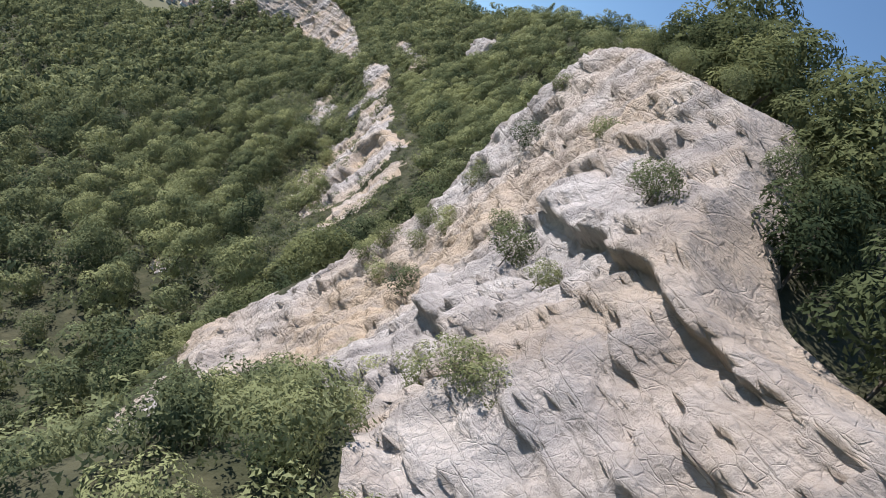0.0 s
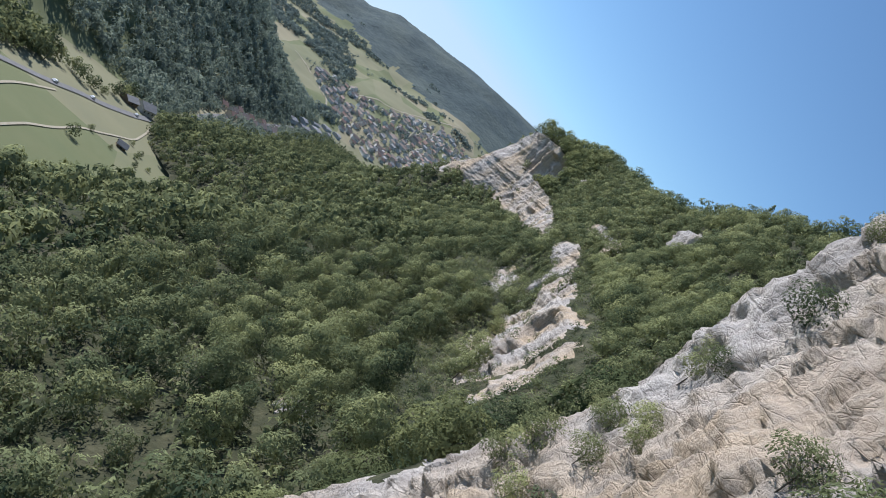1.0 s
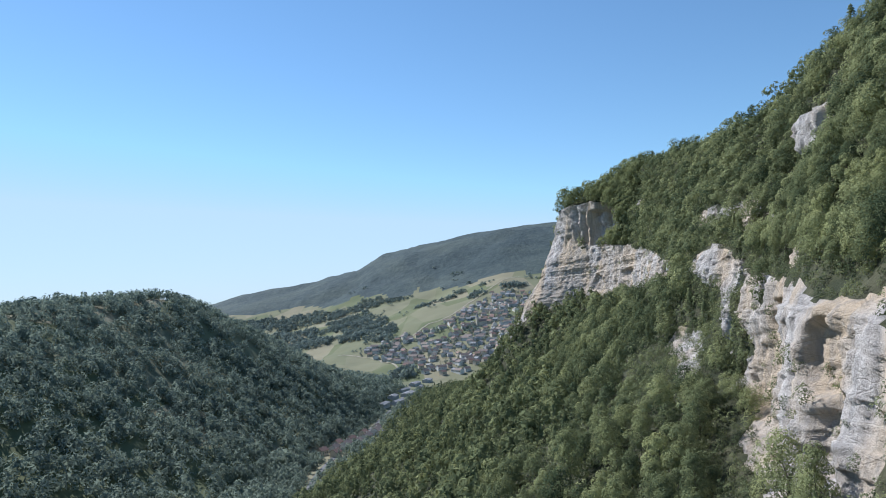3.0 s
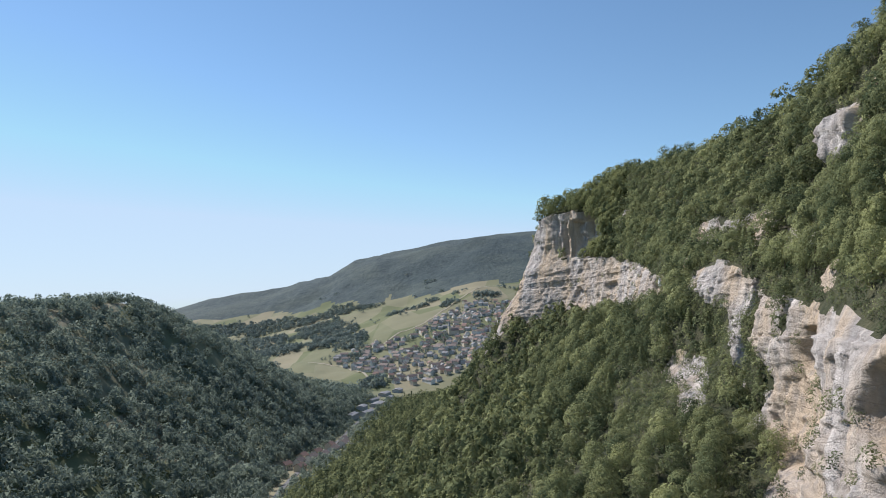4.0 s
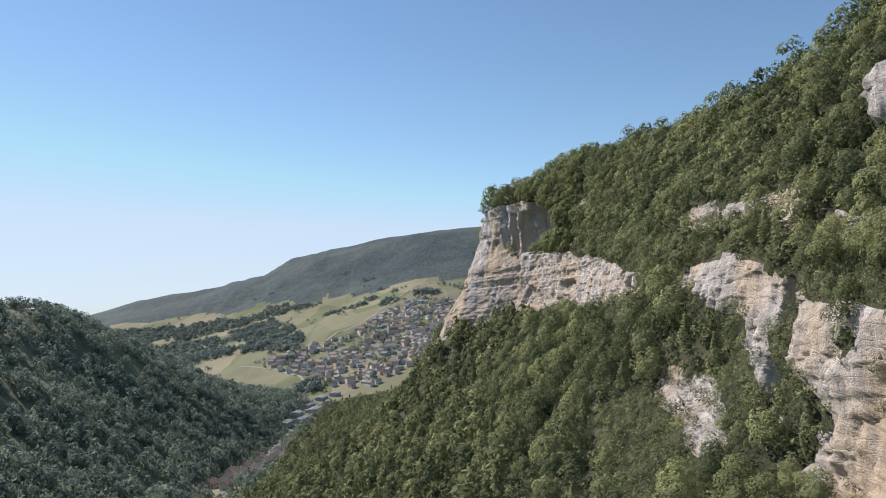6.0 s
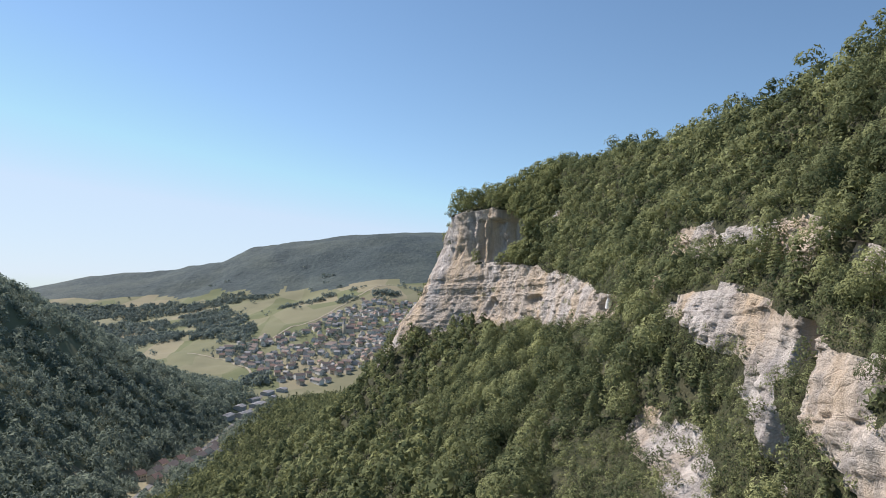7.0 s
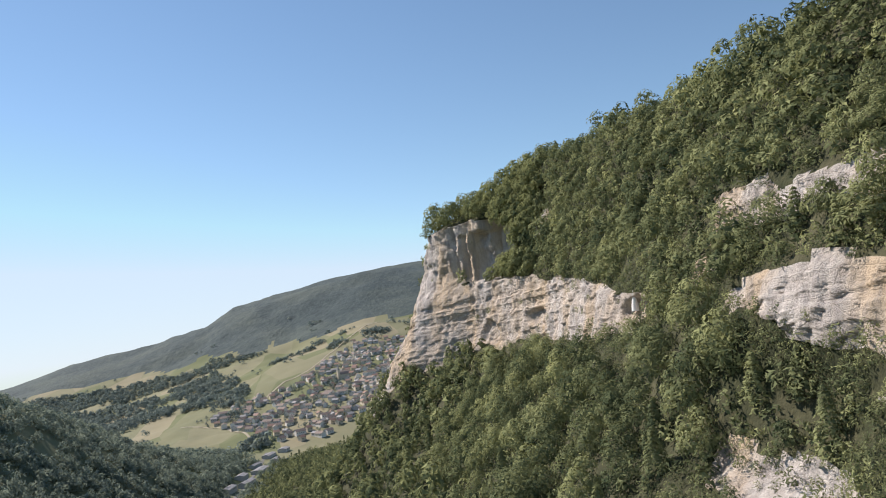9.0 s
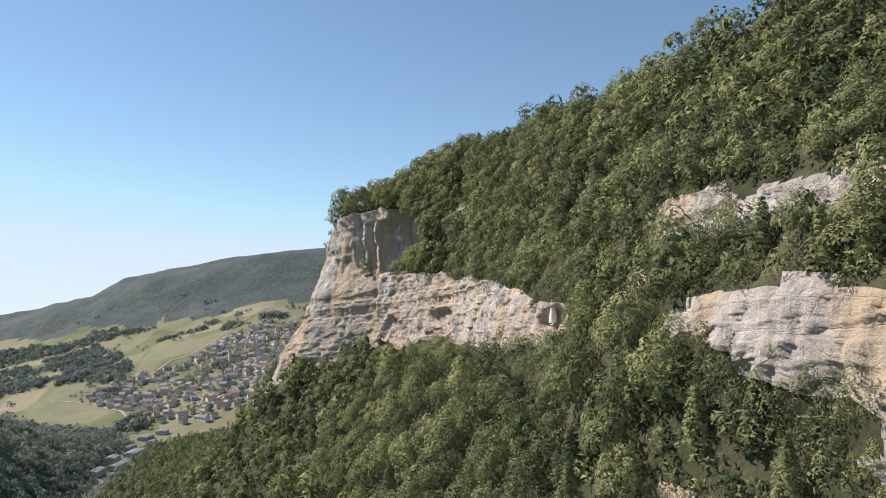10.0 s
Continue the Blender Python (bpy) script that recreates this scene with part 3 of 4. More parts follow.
bark_mat = mat_noise("bark", [(0.06, 0.05, 0.04), (0.15, 0.13, 0.1)], 2.0, 6, 0.95, 0.6, 6)
rng = np.random.default_rng(7)


def leaf_quads(centres, normals, size, flat=0.75, sides=4, soft=None):
    """Small bent leaf sprays, one face each, facing about along the normals; shaded with the soft normals of the boughs they belong to."""
    n = len(centres)
    nor = normals + 0.17 * rng.normal(size=(n, 3))
    nor /= np.linalg.norm(nor, axis=1, keepdims=True) + 1e-9
    a = np.cross(nor, rng.normal(size=(n, 3)))
    a /= np.linalg.norm(a, axis=1, keepdims=True) + 1e-9
    b = np.cross(nor, a)
    s = size * rng.uniform(0.6, 1.35, (n, 1))
    v = np.stack([centres - a * s, centres - b * s * flat + nor * s * 0.25, centres + a * s, centres + b * s * flat - nor * s * 0.1], 1)
    if sides == 3:
        v = v[:, [0, 2, 3]] + (v[:, 1:2] - v[:, 3:4]) * 0.25
    soft = (normals if soft is None else soft) + 0.12 * rng.normal(size=(n, 3))
    soft = soft / (np.linalg.norm(soft, axis=1, keepdims=True) + 1e-9)
    return v.reshape(-1, 3), np.arange(sides * n).reshape(-1, sides), np.repeat(soft, sides, 0)


def broad_crown(height, width, lumps, leaves, size, seed, low=0.28, sides=4):
    """A broadleaf crown: many leaf sprays over uneven lumps."""
    global rng
    rng = np.random.default_rng(seed)
    cs, rs = [], []
    for k in range(lumps):
        u = (k + 0.5) / lumps
        zz = height * (low + (0.92 - low) * u)
        env = width * 0.5 * math.sqrt(max(0.05, 1 - ((u - 0.38) / 0.68) ** 2))
        ang = k * 2.4 + rng.uniform(-0.5, 0.5)
        rad = env * rng.uniform(0.35, 0.68) if k < lumps - 1 else 0
        cs.append((rad * math.cos(ang), rad * math.sin(ang), zz))
        rs.append(width * rng.uniform(0.22, 0.36) * (1.15 - 0.5 * u))
    cs, rs = np.array(cs), np.array(rs)
    pick = rng.choice(lumps, leaves, p=rs**2 / (rs**2).sum())
    d = rng.normal(size=(leaves, 3))
    d[:, 2] = np.abs(d[:, 2]) * 0.9 - 0.35
    d /= np.linalg.norm(d, axis=1, keepdims=True)
    c = cs[pick] + d * (rs[pick] * rng.uniform(0.92, 1.04, leaves))[:, None] * (1, 1, 0.85)
    whole = c - (0, 0, height * 0.45)
    whole = whole / (np.linalg.norm(whole, axis=1, keepdims=True) + 1e-9)
    return leaf_quads(c, d + (0, 0, 0.35), size, 0.75, sides, 0.75 * d + 0.5 * whole + (0, 0, 0.15))


def needle_crown(height, width, leaves, size, seed, sides=4):
    """A conifer: drooping sprays in whorls on a narrow cone."""
    global rng
    rng = np.random.default_rng(seed)
    u = rng.uniform(0, 1, leaves) ** 1.3
    u = (np.floor(u * 11) + rng.uniform(0, 0.45, leaves)) / 11
    ang = rng.uniform(0, 2 * math.pi, leaves)
    ang = ang + 0.35 * np.sin(5 * ang + 9 * u)
    rad = width * 0.5 * (1 - u) ** 0.8 * rng.uniform(0.45, 1.05, leaves) + 0.05
    c = np.stack([rad * np.cos(ang), rad * np.sin(ang), height * (0.14 + 0.86 * u) - 0.25 * rad], 1)
    d = np.stack([np.cos(ang), np.sin(ang), 0 * ang + 0.9], 1)
    return leaf_quads(c, d, size, 0.55, sides, d * (1, 1, 0.5))


def quad_mesh(name, verts, faces, mat, normals=None):
    me = bpy.data.meshes.new(name)
    k = faces.shape[1]
    me.vertices.add(len(verts))
    me.vertices.foreach_set("co", np.ascontiguousarray(verts, np.float32).ravel())
    me.loops.add(faces.size)
    me.loops.foreach_set("vertex_index", np.ascontiguousarray(faces, np.int32).ravel())
    me.polygons.add(len(faces))
    me.polygons.foreach_set("loop_start", np.arange(0, faces.size, k, dtype=np.int32))
    me.materials.append(mat)
    me.update(calc_edges=True)
    if normals is not None:
        at = me.attributes.new("custom_normal", "FLOAT_VECTOR", "POINT")
        at.data.foreach_set("vector", np.ascontiguousarray(normals, np.float32).ravel())
        me.update()
    return me


def part(name, bm, material, parent, label=""):
    """Links a bmesh as one mesh under a thing or a part."""
    me = bpy.data.meshes.new(name)
    bm.to_mesh(me)
    bm.free()
    me.materials.append(material)
    ob = new(name, me)
    ob.parent = parent
    if label:
        ob["label"] = label
    return ob


def trunk_bm(height, girth, seed, limbs=4, bend=0.3):
    """A tapered trunk with limbs."""
    r = random.Random(seed)
    bm = bmesh.new()

    def tube(p0, p1, r0, r1, sides=6):
        ax = (p1 - p0).normalized()
        u = ax.orthogonal().normalized()
        w = ax.cross(u)
        rings = []
        for p, rad in ((p0, r0), (p1, r1)):
            rings.append([bm.verts.new(p + (u * math.cos(a) + w * math.sin(a)) * rad) for a in (2 * math.pi * i / sides for i in range(sides))])
        for i in range(sides):
            bm.faces.new((rings[0][i], rings[0][(i + 1) % sides], rings[1][(i + 1) % sides], rings[1][i]))
        bm.faces.new(rings[1])
    pts = [Vector((0, 0, -0.8))]
    for k in range(1, 5):
        pts.append(Vector((r.uniform(-bend, bend) * k / 4, r.uniform(-bend, bend) * k / 4, height * 0.8 * k / 4)))
    for k in range(4):
        tube(pts[k], pts[k + 1], girth * (1 - 0.22 * k), girth * (1 - 0.22 * (k + 1)))
    for k in range(limbs):
        b0 = pts[1 + k % 3] * 1.0
        a = k * 2.3 + r.uniform(0, 1)
        tube(b0, b0 + Vector((math.cos(a) * height * 0.2, math.sin(a) * height * 0.2, height * 0.2)), girth * 0.4, girth * 0.1, 5)
    return bm


def make_tree(name, label, height, width, kind, seed, leaves, size, lumps=13, group="trees on the slope"):
    t = tagged(new(name), label, "tree" if name != "bush" else "bush", group)
    part("trunk", trunk_bm(height, height * 0.018, seed, 2 if kind == "needle" else 5), bark_mat, t)
    if kind == "needle":
        v, f, q = needle_crown(height, width, leaves, size, seed, 3)
    else:
        v, f, q = broad_crown(height, width, lumps, leaves, size, seed, 0.24, 3)
    cr = new("crown", quad_mesh("crown", v, f, leaf_dark if kind == "needle" else leaf_rim_shaded if group == "trees on the rock wall" else leaf_broad, q))
    cr.parent = t
    return t


# places of trees on the mountainside
def place_trees(count, spacing, y0, y1, s0, s1, seed, keep=None, rock=False):
    """Spots on the mountainside between two places along it and two levels of the profile."""
    r = np.random.default_rng(seed)
    taken, spots = {}, []
    for _ in range(count):
        yy, ss = r.uniform(y0, y1), r.uniform(s0, s1)
        i = int(np.searchsorted(along, yy * SCALE)) - 1
        j = int(np.searchsorted(seg, ss)) - 1
        i, j = max(0, min(i, len(along) - 2)), max(0, min(j, len(seg) - 2))
        a, b = r.uniform(), r.uniform()
        p = flank[i, j] * (1 - a) * (1 - b) + flank[i + 1, j] * a * (1 - b) + flank[i, j + 1] * (1 - a) * b + flank[i + 1, j + 1] * a * b
        if bool(bare[i, j]) != rock or (keep and not keep(p, ss, r)):
            continue
        key = (int(p[0] // spacing), int(p[1] // spacing), int(p[2] // spacing))
        if any((key[0] + u, key[1] + v, key[2] + w) in taken and np.linalg.norm(taken[key[0] + u, key[1] + v, key[2] + w] - p) < spacing
               for u in (-1, 0, 1) for v in (-1, 0, 1) for w in (-1, 0, 1)):
            continue
        taken[key] = p
        spots.append((p, ss))
    return spots


def joined(name, label, category, spots, protos, mat, seed, lo=0.75, hi=1.25):
    """One mesh of many crowns, each at its own spot, turn and size."""
    r = np.random.default_rng(seed)
    vs, fs, ns, tones, base = [], [], [], [], 0
    for p in spots:
        v, f, m = protos[r.integers(len(protos))]
        a, s = r.uniform(0, 6.28), r.uniform(lo, hi)
        c, q = math.cos(a), math.sin(a)
        turn = np.array(((c, q, 0), (-q, c, 0), (0, 0, 1)))
        vs.append(v @ turn * (s, s, s * r.uniform(0.85, 1.15)) + p)
        ns.append(m @ turn)
        fs.append(f + base)
        tones.append(np.full(len(f), r.beta(2.0, 2.6)))
        base += len(v)
    me = quad_mesh(name, np.concatenate(vs), np.concatenate(fs), mat, np.concatenate(ns))
    at = me.attributes.new("tone", "FLOAT", "FACE")
    at.data.foreach_set("value", np.concatenate(tones).astype(np.float32))
    ob = new(name, me)
    return tagged(ob, label, category, kind="stuff")



# a line along the middle of the slope, by which the near woods are told from the far ones
STRETCH = np.array([(-5, -114, 4.5), (-0.6, -105, 3), (2.4, -96, 2), (3, -81, -1), (4, -50, -3), (1, -12, 0), (0, 23, 1), (3, 60, 3), (6, 91, 3), (11, 121, 5)], float)
slope_line = np.concatenate([a + (b - a) * np.linspace(0, 1, 12)[:, None] for a, b in zip(STRETCH, STRETCH[1:])])


def near_key(p):
    return float(np.linalg.norm(slope_line - p, axis=1).min())


def low_growth(py, ss):
    """Ledges and rock feet carry shrubs only."""
    return ((96 < py < 178 and (5.9 < ss < 6.22 or 6.7 < ss < 7.0)) or (178 < py < 200 and 4.2 < ss < 7.0) or (112 < py < 133 and 3.7 < ss < 5.3) or (108 < py < 160 and 4.75 < ss < 5.97) or (184 < py < 300 and 4.55 < ss < 5.1) or (40 < py < 118 and 5.9 < ss < 6.5)
            or (104 < py < 117 and 8.95 < ss < 9.2) or (2 < py < 40 and 4 < ss < 6.6) or (-90 < py < -37 and 3.9 < ss < 7.2) or (112 < py < 155 and 2.9 < ss < 3.7) or (36 < py < 92 and 3.9 < ss < 4.8))


def upper(py, ss):
    """The thin-soiled slope above the cliffs, with small trees."""
    return 20 < py < 300 and ss > 5.9


every = place_trees(60000, 6.6, -130, 420, 0.0, 10.7, 11, lambda p, ss, r: not low_growth(p[1] / SCALE, ss) and not (-85 < p[1] / SCALE < -37 and 7.0 < ss < 9.4) and not upper(p[1] / SCALE, ss))
shrubs = place_trees(48000, 1.9, 95, 195, 2.9, 7.2, 13, lambda p, ss, r: low_growth(p[1] / SCALE, ss))
shrubs += place_trees(20000, 2.3, -4, 300, 3.9, 9.2, 16, lambda p, ss, r: low_growth(p[1] / SCALE, ss) and not 95 < p[1] / SCALE < 195)
# shrubs rooted in cracks and on ledges of the rock itself
shrubs += place_trees(900, 2.6, 110, 156, 3.5, 4.5, 61, None, True)[:70] + place_trees(500, 5, 37, 156, 4.6, 5.7, 62, None, True)[:70]
shrubs += place_trees(300, 6, 186, 350, 4.9, 8.0, 63, None, True)[:40] + place_trees(300, 5, 98, 166, 6.4, 7.9, 64, None, True)[:30]
small = place_trees(30000, 4.9, 20, 300, 5.9, 10.7, 14, lambda p, ss, r: upper(p[1] / SCALE, ss) and not low_growth(p[1] / SCALE, ss))
small_keys = {tuple(p) for p, s in small}
slope_spots = [p for p, s in every + small]
# the nearest to that line are trees of their own, the rest one wood
view = [p for p in slope_spots if -10 < p[1] < 330 and p[0] > 0]
view.sort(key=near_key)
own = view[:200]
own_keys = {tuple(p) for p in own}
fine = view[200:430]
fine_keys = {tuple(p) for p in fine}
rest = [p for p in slope_spots if tuple(p) not in own_keys and tuple(p) not in fine_keys]
BROAD = "leafy green broadleaf tree on the steep slope"
PINE = "dark narrow conifer among the broadleaf trees"
stock = [make_tree("broadleaf_tree", BROAD, 10, 6.8 + 0.5 * k, "broad", 300 + k, 3000, 0.23, 8 + 2 * k) for k in range(4)]
stock.append(make_tree("broadleaf_tree", "tall yellowish green broadleaf tree on the slope", 12, 6.4, "broad", 310, 3000, 0.23, 11))
stock.append(make_tree("conifer", PINE, 11.5, 6.0, "needle", 320, 2000, 0.42))
stock.append(make_tree("conifer", PINE, 10, 4.8, "needle", 321, 1700, 0.4))
tr = np.random.default_rng(8)
for n, p in enumerate(own):
    pine = tr.uniform() < (0.18 if 215 < p[1] < 330 and p[2] < 5 else 0.0)
    kind = (5 + int(tr.integers(2))) if pine else int(tr.integers(5))
    s = float(tr.uniform(0.55, 1.0)) if tuple(p) in small_keys else float(tr.uniform(0.65, 1.2))
    if n < len(stock):
        stock[n].matrix_basis = pose(p[0], p[1], p[2] - 0.3, 0, 0, n * 50)
        stock[n].scale = (s, s, s)
    else:
        copy_thing(stock[kind], pose(p[0], p[1], p[2] - 0.3, float(tr.uniform(-5, 5)), float(tr.uniform(-5, 5)), float(tr.uniform(0, 360)))).scale = (s, s, s * float(tr.uniform(0.85, 1.2)))
mid_protos = [broad_crown(9.2, 7.0 + 0.35 * k, 8 + k % 4, 1000, 0.37, 100 + k, 0.22, 3) for k in range(5)] + [needle_crown(8, 5.2, 900, 0.42, 120, 3)]
far_rest = [p - (0, 0, 0.8) for p in rest if (not (-10 < p[1] < 400 and p[2] > -48) or p[1] > 380) and near_key(p) > 85]
mid_rest = [p - (0, 0, 0.8) for p in rest if ((-10 < p[1] < 400 and p[2] > -48) and p[1] <= 380 or near_key(p) <= 85) and tuple(p) not in small_keys and near_key(p) > 64]
small_rest = [p - (0, 0, 0.5) for p in rest if tuple(p) in small_keys and near_key(p) > 30]
close = [p for p in rest if (16 if p[1] > -50 else 46) < near_key(p) <= 64 and tuple(p) not in small_keys]
small_protos = [broad_crown(6.0, 5.2 + 0.2 * k, 5 + k % 3, 300, 0.42, 180 + k, 0.12, 3) for k in range(5)]
thin_protos = [broad_crown(10, 7.4, 5 + k, 150, 0.92, 160 + k, 0.24, 3) for k in range(4)] + [needle_crown(8.5, 5.6, 120, 1.0, 170, 3)]
head_top = [p for p in far_rest if 385 < p[1] < 490 and p[2] > 30]
far_rest = [p for p in far_rest if not (385 < p[1] < 490 and p[2] > 30)]
niche = [flank[i, j] for i, j in np.argwhere((PY > 283) & (PY < 303) & (flank[..., 2] > 13.4 * SCALE) & (flank[..., 2] < 15 * SCALE) & (SG > 5.5) & (SG < 8.2))[::9]][:16]
head_top += [p - (0.5, 0, 0.8) for p in niche]
round_protos = [broad_crown(6.5, 7.0, 6 + k, 700, 0.42, 400 + k, 0.1, 3) for k in range(4)]
joined("cliff_head_trees", "dark rounded trees on top of the cliff head", "trees", head_top, round_protos, leaf_dark, 55, 0.9, 2.0)
joined("slope_forest", "dense broadleaf wood on the steep mountainside", "forest", mid_rest, mid_protos, leaf_forest, 5, 0.7, 1.3)
fine_small = [broad_crown(6.0, 5.2 + 0.2 * k, 8 + k % 3, 800, 0.25, 185 + k, 0.12, 3) for k in range(5)]
joined("cliff_top_forest", "low broadleaf wood on the thin soil above the cliffs", "forest", [p for p in small_rest if near_key(p) >= 105], small_protos, leaf_forest, 35, 0.8, 1.6)
joined("cliff_top_trees", "small broadleaf trees on the slope above the cliffs", "trees", [p for p in small_rest if near_key(p) < 105], fine_small, leaf_forest, 36, 0.8, 1.6)
joined("lower_forest", "dense broadleaf wood running down to the valley floor", "forest", far_rest, thin_protos, leaf_forest, 25, 0.65, 1.4)
under_spots = place_trees(60000, 3.3, -80, 300, 1.6, 10.4, 71, lambda p, ss, r: not low_growth(p[1] / SCALE, ss) and 30 < near_key(p) < 260)
under_protos = [broad_crown(3.6, 4.0, 5, 70, 0.46, 190 + k, 0.05, 3) for k in range(4)]
joined("forest_undergrowth", "saplings and undergrowth filling the gaps of the wood", "undergrowth", [p - (0, 0, 0.3) for p, s in under_spots], under_protos, leaf_forest, 75, 0.6, 1.25)
shrub_protos = [broad_crown(3.0, 3.2, 6, 170, 0.23, 140 + k, 0.08, 3) for k in range(4)]
joined("ledge_shrubs", "low shrubs on the ledges of the cliffs", "shrubs", [p - (0, 0, 0.2) for p, s in shrubs], shrub_protos, leaf_forest, 15, 0.4, 1.25)

# the wooded hill across the valley
r = np.random.default_rng(21)
xs, ys = r.uniform(-800, -170, 15000), r.uniform(60, 1500, 15000)
zs = ground_z(xs, ys)
foot = -203 - 98 * (1 - smooth(170, 460, ys)) + 18 * smooth(700, 1100, ys)
wood = (xs < np.interp(ys, [0, 300, 370, 440, 480, 640, 720, 940, 960, 1500], [-330, -300, -270, -212, -176, -190, -212, -206, -196, -200])) & ((zs > np.interp(ys, FLOOR_Y, FLOOR_Z) + 5) | (ys > 440) & (ys < 1120)) & ((xs > -560) | (r.uniform(size=15000) < 0.35))
spots = np.stack([xs, ys, zs - 1.5], 1)[wood]
far_protos = [broad_crown(13, 11.5, 7, 76, 1.6, 200 + k, 0.28, 3) for k in range(4)] + [needle_crown(16, 6.5, 70, 1.5, 210, 3)]
gorge = [p - (0, 0, 1) for p, s in place_trees(26000, 7.5, 418, 940, 0.0, 7.0, 27)]
joined("gorge_forest", "broadleaf wood on the slope beyond the cliff head", "forest", gorge[:3600], far_protos, leaf_forest, 28, 0.7, 1.1)
joined("hill_forest", "dark shaded forest covering the hill across the valley", "forest", spots[:6000], far_protos[:4], leaf_hill_hazed, 6, 0.75, 1.3)

# trees and bushes of the near rock wall
rim = [make_tree("broadleaf_tree", "leafy tree leaning over the edge of the rock wall", 9, 8, "broad", 330 + k, 3600, 0.25, 13, "trees on the rock wall") for k in range(3)]
rim_spots = place_trees(900, 3.4, -82, -56, 6.1, 7.3, 18)[:16] + place_trees(900, 3.2, -56, -24, 6.6, 7.6, 19)[:14] + place_trees(1200, 4.6, -86, -18, 7.3, 8.7, 17)[:28]
close.sort(key=near_key)
fine_protos = [broad_crown(7.6, 6.4, 7 + 2 * k, 1300, 0.29, 300 + k, 0.24, 3) for k in range(4)] + [needle_crown(7.5, 4.4, 1000, 0.33, 320, 3)]
joined("cliff_side_trees", "broadleaf trees beside the cliffs", "trees", [p - (0, 0, 0.5) for p in fine + close[22:300]], fine_protos, leaf_forest, 45, 0.6, 1.25)
rim_spots += [(p, 9) for p in close[:22]]
for n, (p, s) in enumerate(rim_spots):
    k = float(tr.uniform(0.55, 0.95)) * (0.75 if n < 16 else 0.4 if n < 30 else 1.0)
    m = pose(p[0], p[1], p[2] - 0.3, float(tr.uniform(-8, 8)), float(tr.uniform(-16, 0)), float(tr.uniform(0, 360)))
    ob = copy_thing(rim[n % 3], m) if n > 2 else rim[n]
    ob.matrix_basis = m
    ob.scale = (k, k, k)
ledge_spots = place_trees(900, 2.6, -76, -38, 4.05, 5.02, 23)[:20]
BUSHES = [(*(p / SCALE), float(tr.uniform(0.45, 0.8))) for p, s in ledge_spots]
BUSHES += [(*(p / SCALE), float(tr.uniform(0.25, 0.5))) for p, s in place_trees(4000, 7, -70, -26, 5.1, 6.6, 29)[:4]]
BUSHES += [(*(p / SCALE), float(tr.uniform(0.35, 0.75))) for p, s in place_trees(6000, 3.0, -64, -34, 2.9, 4.0, 33)[:34]]
BUSHES += [(7.0, -54.8, -11.2, 0.85), (8.2, -56.5, -8.8, 0.8), (9.0, -57.6, -7.6, 0.65), (7.0, -62.5, -4.8, 0.65), (5.6, -66.5, -2.4, 0.6), (4.6, -68.8, -1.1, 0.55), (4.9, -69.7, -0.7, 0.45)]
BUSHES += [(*(p / SCALE), float(tr.uniform(0.35, 0.75))) for p, s in place_trees(300, 1.6, -47.5, -42.5, 5.25, 5.62, 65, None, True)[:11] + place_trees(200, 4, -66, -26, 5.1, 6.6, 66, None, True)[:16]]
BUSHES += [(11.8, -44, -5.5, 0.9), (13.0, -41, -6.0, 0.8), (16.0, -33, 6.8, 0.5), (6.4, -47.5, -21, 1.2)]
bush = make_tree("bush", "green leafy bush growing from the foot of the rock wall", 3.6, 4.6, "broad", 350, 3000, 0.13, 14, "bushes of the rock wall")
bush_dry = make_tree("bush", "thin yellowish bush growing on a rock ledge", 3.2, 4.0, "broad", 351, 2200, 0.11, 12, "bushes of the rock wall")
foot_spots = place_trees(9000, 1.7, -92, -52, 3.3, 4.97, 67)
foot_protos = [broad_crown(2.0, 2.4, 7, 420, 0.11, 145 + k, 0.05, 3) for k in range(4)]
joined("foot_shrubs", "green shrubs and brambles on the scree below the rock wall", "shrubs", [p - (0, 0, 0.2) for p, s in foot_spots[:420]], foot_protos, leaf_forest, 68, 0.5, 1.2)
used = set()
for n, (x, y, z, k) in enumerate(BUSHES):
    src = bush_dry if n % 4 == 3 or n > 19 else bush
    m = pose(x * SCALE, y * SCALE, z * SCALE, 0, -8, n * 77)
    ob = copy_thing(src, m) if src.name in used else src
    used.add(src.name)
    ob.matrix_basis = m
    ob.scale = (k, k, k)


# ---- village, farm, roads, far woods ----
plaster = [mat_noise("plaster_" + n, [tuple(0.85 * v for v in c), c], 0.5, 4, 0.9, 0.1, 4) for n, c in (("white", (0.72, 0.69, 0.63)), ("cream", (0.62, 0.54, 0.42)), ("grey", (0.5, 0.49, 0.47)))]
tiles = [mat_noise("roof_tiles_" + n, [tuple(0.7 * v for v in c), c], 0.8, 5, 0.85, 0.3, 5) for n, c in (("brown", (0.24, 0.19, 0.165)), ("red", (0.28, 0.18, 0.145)), ("grey", (0.29, 0.285, 0.285)))]
shed_roof = mat_noise("pale_sheet_roof", [(0.12, 0.12, 0.13), (0.3, 0.29, 0.28)], 0.3, 4, 0.6, 0.1, 3)
gravel_mat = mat_noise("pale_gravel", [(0.27, 0.24, 0.175), (0.37, 0.33, 0.25)], 0.6, 6, 0.95, 0.4, 6)
asphalt_mat = mat_noise("worn_asphalt", [(0.12, 0.12, 0.12), (0.18, 0.175, 0.17)], 0.4, 6, 0.9, 0.2, 8)
glass_mat = mat_noise("dark_window_glass", [(0.02, 0.025, 0.03), (0.04, 0.045, 0.05)], 1.0, 2, 0.15, 0, spec=0.6)
